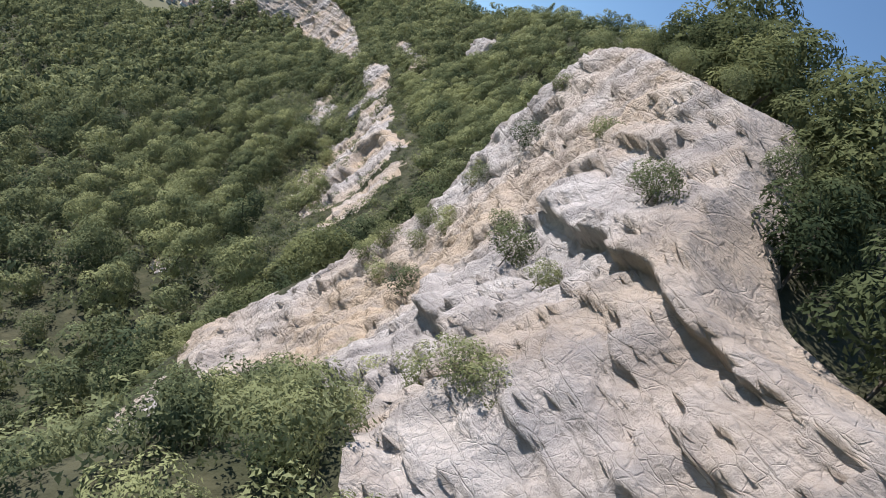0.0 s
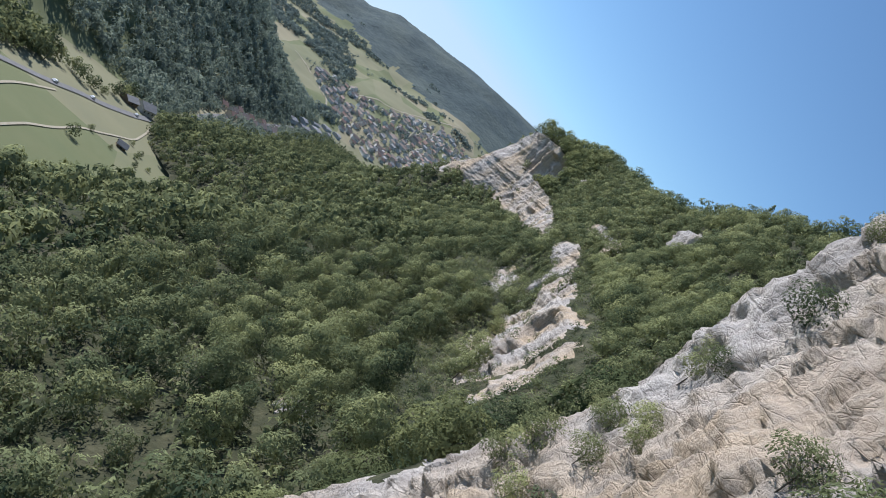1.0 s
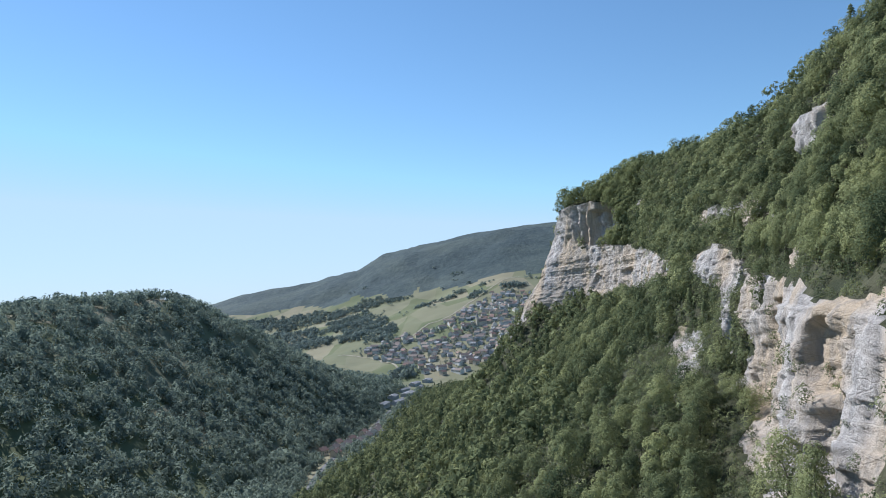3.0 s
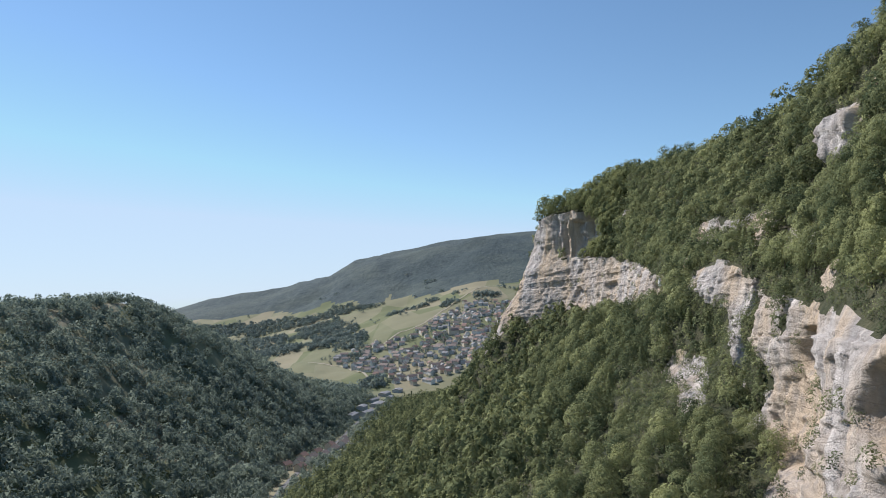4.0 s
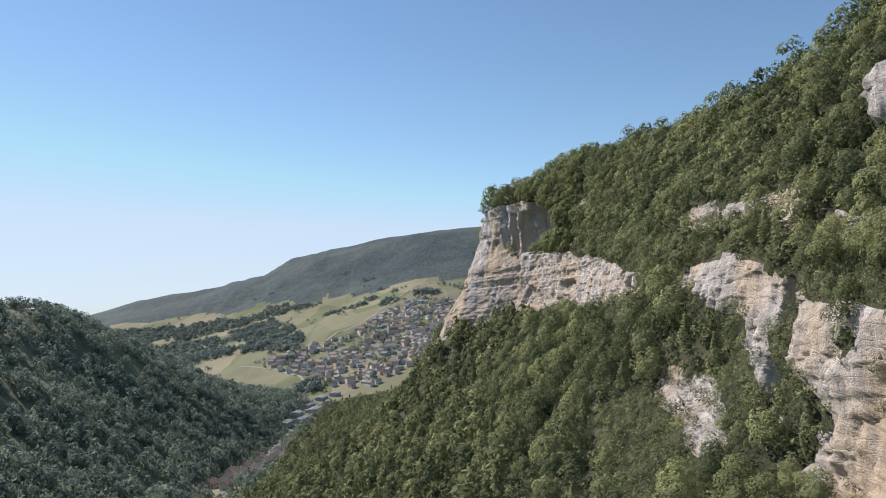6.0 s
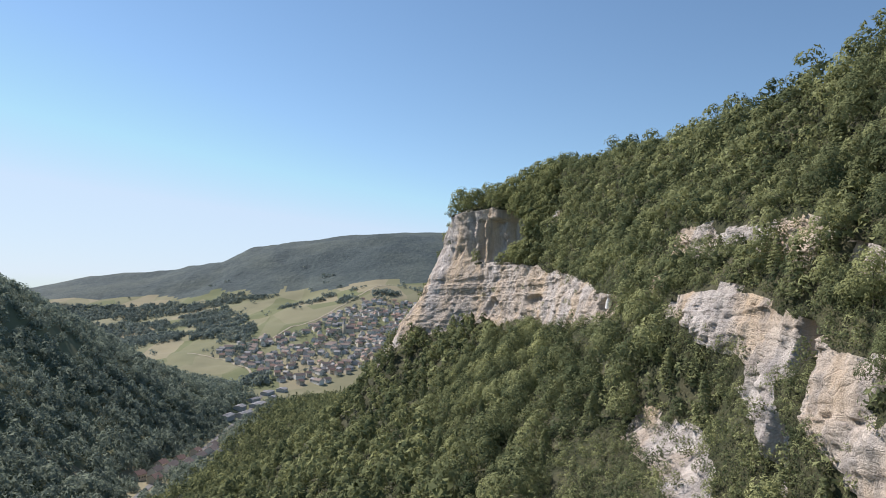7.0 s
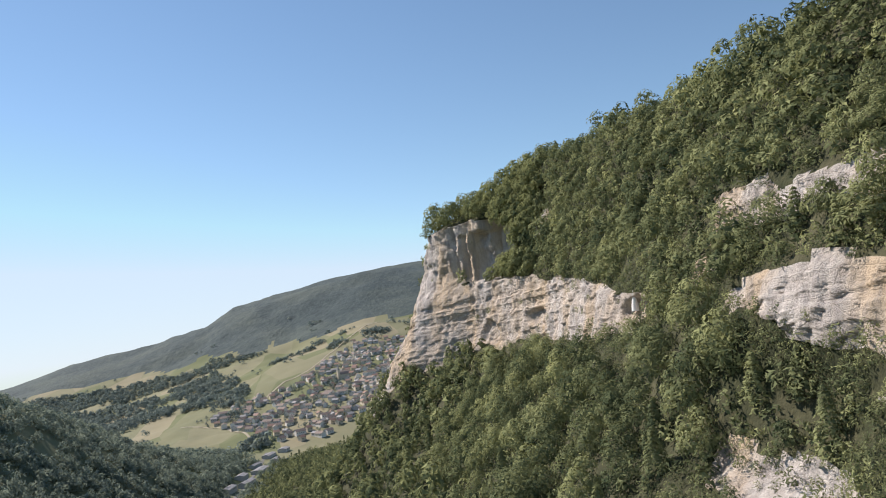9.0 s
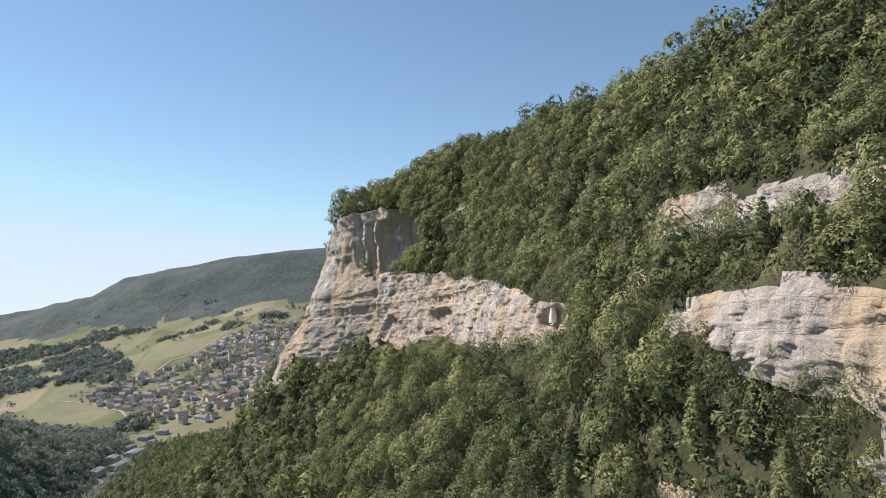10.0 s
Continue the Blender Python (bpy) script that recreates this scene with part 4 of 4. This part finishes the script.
wood_mat = mat_noise("weathered_boards", [(0.12, 0.09, 0.06), (0.22, 0.17, 0.12)], 1.5, 6, 0.9, 0.4, 6, stretch=(1, 1, 6))


def box_bm(x0, y0, z0, x1, y1, z1, bm=None):
    bm = bm or bmesh.new()
    v = [bm.verts.new(c) for c in ((x0, y0, z0), (x1, y0, z0), (x1, y1, z0), (x0, y1, z0), (x0, y0, z1), (x1, y0, z1), (x1, y1, z1), (x0, y1, z1))]
    for f in ((0, 3, 2, 1), (4, 5, 6, 7), (0, 1, 5, 4), (1, 2, 6, 5), (2, 3, 7, 6), (3, 0, 4, 7)):
        bm.faces.new([v[i] for i in f])
    return bm


def gable_walls(w, d, h, rise):
    """Walls with gables at both ends of the ridge along x."""
    bm = bmesh.new()
    a = [bm.verts.new(c) for c in ((-w, -d, -3), (w, -d, -3), (w, d, -3), (-w, d, -3), (-w, -d, h), (w, -d, h), (w, d, h), (-w, d, h), (-w, 0, h + rise), (w, 0, h + rise))]
    for f in ((0, 1, 5, 4), (2, 3, 7, 6), (1, 2, 6, 9, 5), (3, 0, 4, 8, 7), (4, 5, 9, 8), (6, 7, 8, 9)):
        bm.faces.new([a[i] for i in f])
    return bm


def gable_roof(w, d, h, rise, over=0.6, thick=0.25):
    """Two roof slopes with thickness and eaves."""
    bm = bmesh.new()
    k = rise / d
    for side in (-1, 1):
        pts = []
        for x in (-w - over, w + over):
            for y, z in ((0, h + rise), (side * (d + over), h - k * over)):
                pts += [(x, y, z + 0.05), (x, y, z + 0.05 + thick)]
        v = [bm.verts.new(p) for p in pts]
        for f in ((0, 2, 6, 4), (1, 5, 7, 3), (0, 1, 3, 2), (4, 6, 7, 5), (2, 3, 7, 6), (0, 4, 5, 1)):
            bm.faces.new([v[i] for i in f])
    bmesh.ops.recalc_face_normals(bm, faces=bm.faces)
    return bm


def make_house(name, label, w, d, h, rise, wall, roof, group, windows=3, chimney=True):
    ob = tagged(new(name), label, "house" if name == "house" else "building", group)
    part("wall", gable_walls(w, d, h, rise), wall, ob)
    ro = part("roof", gable_roof(w, d, h, rise), roof, ob)
    if chimney:
        part("chimney", box_bm(w * 0.4, d * 0.15, h + rise * 0.5, w * 0.4 + 0.8, d * 0.15 + 0.8, h + rise + 0.9), wall, ro)
    me = None
    for i in range(windows):
        for side in (-1, 1):
            x = (i - (windows - 1) / 2) * (2 * w / (windows + 0.3))
            if me is None:
                win = part("window", box_bm(-0.6, -0.06, -0.75, 0.6, 0.06, 0.75), glass_mat, ob)
                me = win.data
            else:
                win = new("window", me)
                win.parent = ob
            win.location = (x, side * (d + 0.03), h * 0.55)
    return ob


hr = np.random.default_rng(31)
HOUSE = ["white plastered village house with a brown tiled roof", "cream village house with a red tiled roof", "grey rendered house with a grey roof", "long white house with a brown roof"]
protos = [make_house("house", HOUSE[0], 6, 4.5, 5, 3, plaster[0], tiles[0], "village houses"), make_house("house", HOUSE[1], 5, 4.5, 5.5, 2.8, plaster[1], tiles[1], "village houses"),
          make_house("house", HOUSE[2], 5.5, 5, 4.5, 2.6, plaster[2], tiles[2], "village houses"), make_house("house", HOUSE[3], 9, 5, 5.5, 3.2, plaster[0], tiles[0], "village houses", 5)]
OUTLINE = [(-400, 1810), (-320, 1720), (-235, 1600), (-200, 1520), (-100, 1480), (5, 1640), (80, 1906), (150, 2218), (-41, 2260), (-132, 2075), (-200, 1930), (-274, 1930)]


def inside(x, y, poly):
    hit = False
    for (x0, y0), (x1, y1) in zip(poly, poly[1:] + poly[:1]):
        if (y0 > y) != (y1 > y) and x < (x1 - x0) * (y - y0) / (y1 - y0) + x0:
            hit = not hit
    return hit


placed = []
tries = 0
while len(placed) < 296 and tries < 9000:
    tries += 1
    x, y = hr.uniform(-400, 150), hr.uniform(1480, 2260)
    if not inside(x, y, OUTLINE) or any((x - a) ** 2 + (y - b) ** 2 < 13.5**2 for a, b in placed) or vnoise(x / 60, y / 90, 0, 91) < -0.55:
        continue
    placed.append((x, y))
for n, (x, y) in enumerate(placed):
    k = int(hr.choice(4, p=(0.35, 0.25, 0.22, 0.18)))
    z = float(ground_z(x, y)) + 0.3
    turn = 20 * round(float(vnoise(x / 120, y / 120, 0, 93)) * 4) + float(hr.choice([0, 90])) + float(hr.uniform(-8, 8))
    if n < 4:
        protos[n].matrix_basis = pose(x, y, z, 0, 0, turn)
    else:
        copy_thing(protos[k], pose(x, y, z, 0, 0, turn)).scale = (1.15, 1.15, 1.15)
# church
church = tagged(new("church"), "pale stone village church with a pointed tower", "church")
part("nave", gable_walls(12, 6, 9, 5), plaster[1], church)
part("roof", gable_roof(12, 6, 9, 5), tiles[0], church)
tower = part("tower", box_bm(-17, -3, -3, -11.5, 3, 20), plaster[1], church)
sp = bmesh.new()
bmesh.ops.create_cone(sp, cap_ends=True, segments=4, radius1=4.6, radius2=0.05, depth=12, matrix=Matrix.Translation((-14.25, 0, 26)) @ Matrix.Rotation(radians(45), 4, "Z"))
part("spire", sp, tiles[2], tower)
church.matrix_basis = pose(-60, 1900, float(ground_z(-60, 1900)), 0, 0, 35)
# workshops in the narrows
shed = make_house("workshop", "long low workshop with a pale sheet-metal roof", 26, 9, 6, 2.2, plaster[2], shed_roof, "workshops in the valley", 7, False)
SHEDS = [(-192, 1105, 80), (-176, 1150, 74), (-190, 1190, 84), (-172, 1245, 78), (-186, 1290, 70), (-160, 1330, 82), (-178, 1390, 76), (-158, 1430, 80)]
for n, (x, y, a) in enumerate(SHEDS):
    m = pose(x, y, float(ground_z(x, y)) + 0.5, 0, 0, a)
    if n:
        copy_thing(shed, m).scale = (0.35 + 0.09 * (n * 3 % 5), 0.55 + 0.1 * (n % 4), 0.7 + 0.1 * (n % 3))
    else:
        shed.matrix_basis = m
        shed.scale = (0.55, 0.7, 0.8)
LOW = [(-200, 752, 60, 1), (-192, 775, 75, 0), (-184, 798, 80, 3), (-197, 812, 70, 1), (-176, 822, 85, 3), (-188, 845, 60, 1), (-172, 858, 80, 3), (-180, 880, 75, 1), (-166, 892, 85, 3), (-182, 738, 70, 1), (-170, 915, 80, 0), (-158, 880, 75, 2)]
for x, y, a, k in LOW:
    copy_thing(protos[k], pose(x, y, float(ground_z(x, y)) + 0.4, 0, 0, a))
farm = make_house("farmhouse", "white farmhouse with a grey roof beside the road", 7, 5, 4.5, 3, plaster[0], tiles[2], "farm buildings")
farm.matrix_basis = pose(-158, 428, float(ground_z(-158, 428)) + 0.3, 0, 0, 70)
barn = make_house("barn", "low brown barn beside the farmhouse", 6, 4, 3, 2, wood_mat, tiles[2], "farm buildings", 1, False)
barn.matrix_basis = pose(-163, 408, float(ground_z(-163, 408)) + 0.3, 0, 0, 75)
hut = make_house("hut", "small weathered wooden hut in the rough meadow", 2.6, 2.2, 1.8, 1.6, wood_mat, tiles[2], "", 1, False)
hut.matrix_basis = pose(-112, 294, float(ground_z(-112, 294)) + 0.3, 0, 0, 30)


def strip(name, label, pts, width, mat, lift=0.25):
    """A road or track laid along points of the ground."""
    p = np.array(pts, float)
    t = np.concatenate([[0], np.cumsum(np.linalg.norm(np.diff(p, axis=0), axis=1))])
    u = np.arange(0, t[-1], 3.0)
    x, y = np.interp(u, t, p[:, 0]), np.interp(u, t, p[:, 1])
    x, y = (np.convolve(np.pad(q, 4, mode="edge"), np.ones(9) / 9, "valid") for q in (x, y))
    nx, ny = -np.gradient(y), np.gradient(x)
    k = np.hypot(nx, ny) + 1e-6
    rows = []
    for s in (-1, -0.33, 0.33, 1):
        xx, yy = x + nx / k * width / 2 * s, y + ny / k * width / 2 * s
        rows.append(np.stack([xx, yy, ground_z(xx, yy) + lift], 1))
    v = np.stack(rows, 1).reshape(-1, 3)
    ob = new(name, sheet_mesh(name, v, len(u), 4, [mat], None, True))
    return tagged(ob, label, "road", kind="structure")


strip("road", "grey asphalt valley road", [(-190, 60), (-176, 150), (-167, 212), (-160, 260), (-155, 300), (-150, 345), (-148, 385), (-150, 437), (-160, 520), (-176, 640), (-185, 760), (-180, 900), (-178, 1060), (-178, 1250), (-190, 1450)], 5, asphalt_mat, 0.45)
strip("track", "pale gravel farm track", [(-166, 150), (-150, 178), (-138, 202), (-144, 225), (-146, 240), (-150, 285)], 1.4, gravel_mat, 0.4)
strip("track", "pale gravel farm track across the meadow", [(-112, 150), (-116, 196), (-118, 231), (-122, 263), (-121, 298), (-120, 332), (-133, 385), (-146, 425)], 1.35, gravel_mat, 0.4)
strip("lane", "pale lane across the far fields", [(-250, 1890), (-210, 2010), (-150, 2080), (-118, 2180), (-60, 2300), (60, 2480)], 5, gravel_mat, 0.8)
strip("lane", "pale lane beside the village", [(-420, 1790), (-360, 1760), (-300, 1700), (-250, 1600), (-210, 1500)], 5, gravel_mat, 0.8)

# parked cars on the road
paint = mat_noise("white_car_paint", [(0.7, 0.7, 0.7), (0.78, 0.78, 0.78)], 2, 2, 0.3, 0, spec=0.5)
tyre_mat = mat_noise("tyre_rubber", [(0.02, 0.02, 0.02), (0.03, 0.03, 0.03)], 3, 2, 0.8, 0)


def make_car():
    car = tagged(new("car"), "small white car on the valley road", "car", "cars on the road")
    bm = bmesh.new()
    side = [(-2.1, 0.35), (-2.1, 0.85), (-1.6, 0.95), (-1.1, 1.45), (0.7, 1.45), (1.3, 0.95), (2.1, 0.8), (2.1, 0.35)]
    rings = [[bm.verts.new((x, y * (0.86 if z > 1.2 else 1), z)) for x, z in side] for y in (-0.85, 0.85)]
    bm.faces.new(rings[0])
    bm.faces.new(list(reversed(rings[1])))
    for i in range(len(side)):
        bm.faces.new((rings[0][i], rings[1][i], rings[1][(i + 1) % 8], rings[0][(i + 1) % 8]))
    bmesh.ops.recalc_face_normals(bm, faces=bm.faces)
    part("body", bm, paint, car)
    part("windscreen", box_bm(0.75, -0.7, 1.0, 1.2, 0.7, 1.38), glass_mat, car)
    for x in (-1.3, 1.3):
        for y in (-0.8, 0.8):
            w = bmesh.new()
            bmesh.ops.create_cone(w, cap_ends=True, segments=12, radius1=0.32, radius2=0.32, depth=0.2, matrix=Matrix.Translation((x, y, 0.32)) @ Matrix.Rotation(radians(90), 4, "X"))
            part("wheel", w, tyre_mat, car)
    return car


car = make_car()
for n, (x, y, a) in enumerate([(-157, 290, 82), (-152.5, 330, 84), (-149, 396, 92)]):
    m = pose(x, y, float(ground_z(x, y)) + 0.5, 0, 0, a)
    if n:
        copy_thing(car, m)
    else:
        car.matrix_basis = m

# lone trees and bushes of the valley floor
lone = make_tree("meadow_tree", "round green tree standing alone in the meadow", 6.5, 6.5, "broad", 401, 420, 0.5, 10, "trees in the valley meadow")
lone.matrix_basis = pose(-115, 237, float(ground_z(-115, 237)), 0, 0, 0)
for x, y, s in [(-89, 254, 0.7), (-81, 268, 0.8), (-122, 273, 0.55), (-88, 322, 0.6), (-104, 300, 0.6), (-98, 285, 0.5), (-107, 312, 0.55), (-95, 300, 0.45), (-116, 318, 0.5), (-84, 284, 0.6), (-110, 276, 0.4),
                (-167, 389, 1.5), (-162, 362, 0.9), (-176, 436, 1.6), (-170, 342, 1.6), (-166, 352, 1.3), (-172, 420, 1.1), (-186, 330, 1.5), (-178, 345, 1.4), (-250, 372, 1.7), (-242, 378, 1.4), (-218, 386, 1.2), (-212, 360, 0.8), (-196, 362, 0.6), (-230, 350, 0.7)]:
    copy_thing(lone, pose(x, y, float(ground_z(x, y)) - 0.2, 0, 0, x * 37 % 360)).scale = (s, s, s)
gr = np.random.default_rng(41)
grove = [np.array((x, y, float(ground_z(x, y)) - 1)) for x, y in zip(gr.uniform(-236, -176, 420), gr.uniform(205, 330, 420)) if x < -178 - 0.0 * y and x > -236 + max(0, y - 300) and (y - 205) > -(x + 176) * 0.3]
joined("road_grove", "dark grove of tall trees beside the valley road", "grove", grove[:230], far_protos, leaf_forest, 42, 0.7, 1.15)

# woods and hedges of the far side
WOODS = [(-430, 2160, 60, 190), (-520, 2380, 90, 120), (-300, 1830, 22, 70), (-340, 2010, 45, 120), (-640, 2050, 160, 120), (-800, 2300, 220, 110), (-86, 2285, 28, 34), (30, 2310, 40, 30), (-190, 2380, 40, 16),
         (-150, 2440, 30, 22), (-60, 2420, 26, 14), (-260, 2320, 26, 22), (-700, 2650, 240, 60), (-1000, 2700, 300, 120), (-430, 2600, 120, 26), (-960, 2150, 200, 150), (-215, 1500, 30, 40), (-250, 1420, 24, 60)]
fr = np.random.default_rng(51)
fx0, fy0 = fr.uniform(-1900, 500, 60000), fr.uniform(1350, 3560, 60000)
keep = np.zeros(60000, bool)
for cx, cy, rx, ry in WOODS:
    q = ((fx0 - cx) / rx) ** 2 + ((fy0 - cy) / ry) ** 2 + 0.6 * fbm(fx0 / 40, fy0 / 40, 0, 2, 63)
    keep |= q < 1
keep |= (vnoise(fx0 / 45, fy0 / 45, 0, 65) > 0.72) & (fr.uniform(size=60000) < 0.25) & (fy0 < 2900) & (fy0 > 1560)
fz0 = ground_z(fx0, fy0)
dots = np.stack([fx0, fy0, fz0 - 2], 1)[keep]
wood_protos = [broad_crown(15, 16, 5, 20, 3.8, 500 + k, 0.28, 3) for k in range(5)]
joined("far_woods", "distant woods and hedges on the far hills", "woods", dots[:11000], wood_protos, leaf_far_hazed, 52, 0.5, 1.1)


# garden trees of the village
gt = np.random.default_rng(57)
gardens = [np.array((x, y, float(ground_z(x, y)) - 1)) for x, y in zip(gt.uniform(-400, 150, 3200), gt.uniform(1480, 2260, 3200)) if inside(x, y, OUTLINE) and min((x - a) ** 2 + (y - b) ** 2 for a, b in placed) > 64]
joined("village_trees", "garden trees between the village houses", "trees", gardens[:560], far_protos, leaf_far_hazed, 60, 0.4, 0.75)

# trees between the houses and the road of the narrows
vr = np.random.default_rng(58)
built = [(x, y) for x, y, *_ in SHEDS + LOW]
narrows = []
for x, y in zip(vr.uniform(-225, -110, 4200), vr.uniform(455, 1330, 4200)):
    road_x = np.interp(y, [437, 520, 640, 760, 900, 1060, 1250], [-150, -160, -176, -185, -180, -178, -178])
    if abs(x - road_x) > 5.5 and min((x - a) ** 2 + (y - b) ** 2 for a, b in built) > (13 if y < 1000 else 24) ** 2:
        narrows.append(np.array((x, y, float(ground_z(x, y)) - 1)))
joined("valley_trees", "tall trees filling the narrow valley between houses and road", "trees", narrows[:2400], far_protos, leaf_hill_hazed, 59, 0.45, 0.85)

# a white statue on a ledge of the cliff
stone_white = mat_noise("white_painted_stone", [(0.74, 0.73, 0.7), (0.82, 0.81, 0.79)], 2, 4, 0.7, 0.1, 8)


def make_statue(x, y, z, tall):
    bm = bmesh.new()
    rings = []
    PROFILE = [(0.5, -0.8), (0.42, 0), (0.42, 0.18), (0.34, 0.2), (0.34, 0.5), (0.3, 0.52), (0.3, 0.6), (0.26, 0.8), (0.2, 1.15), (0.23, 1.35), (0.2, 1.5), (0.08, 1.58), (0.11, 1.68), (0.1, 1.8), (0.02, 1.88)]
    for r0, h in PROFILE:
        rings.append([bm.verts.new((x + r0 * tall * math.cos(a) * 0.55, y + r0 * tall * math.sin(a) * 0.5, z + h * tall / 1.88)) for a in (2 * math.pi * i / 14 for i in range(14))])
    for a, b in zip(rings, rings[1:]):
        for i in range(14):
            bm.faces.new((a[i], a[(i + 1) % 14], b[(i + 1) % 14], b[i]))
    bm.faces.new(rings[-1])
    bm.faces.new(list(reversed(rings[0])))
    me = bpy.data.meshes.new("statue")
    bm.to_mesh(me)
    bm.free()
    me.materials.append(stone_white)
    return tagged(new("statue", me), "small white stone statue on a ledge of the cliff", "statue")


ledge_i = int(np.searchsorted(along, 190.3 * SCALE))
ledge_j = int(np.searchsorted(seg, 5.84))
spot = flank[ledge_i, ledge_j]
make_statue(float(spot[0]) - 1.3, float(spot[1]), float(spot[2]) - 0.4, 3.4)
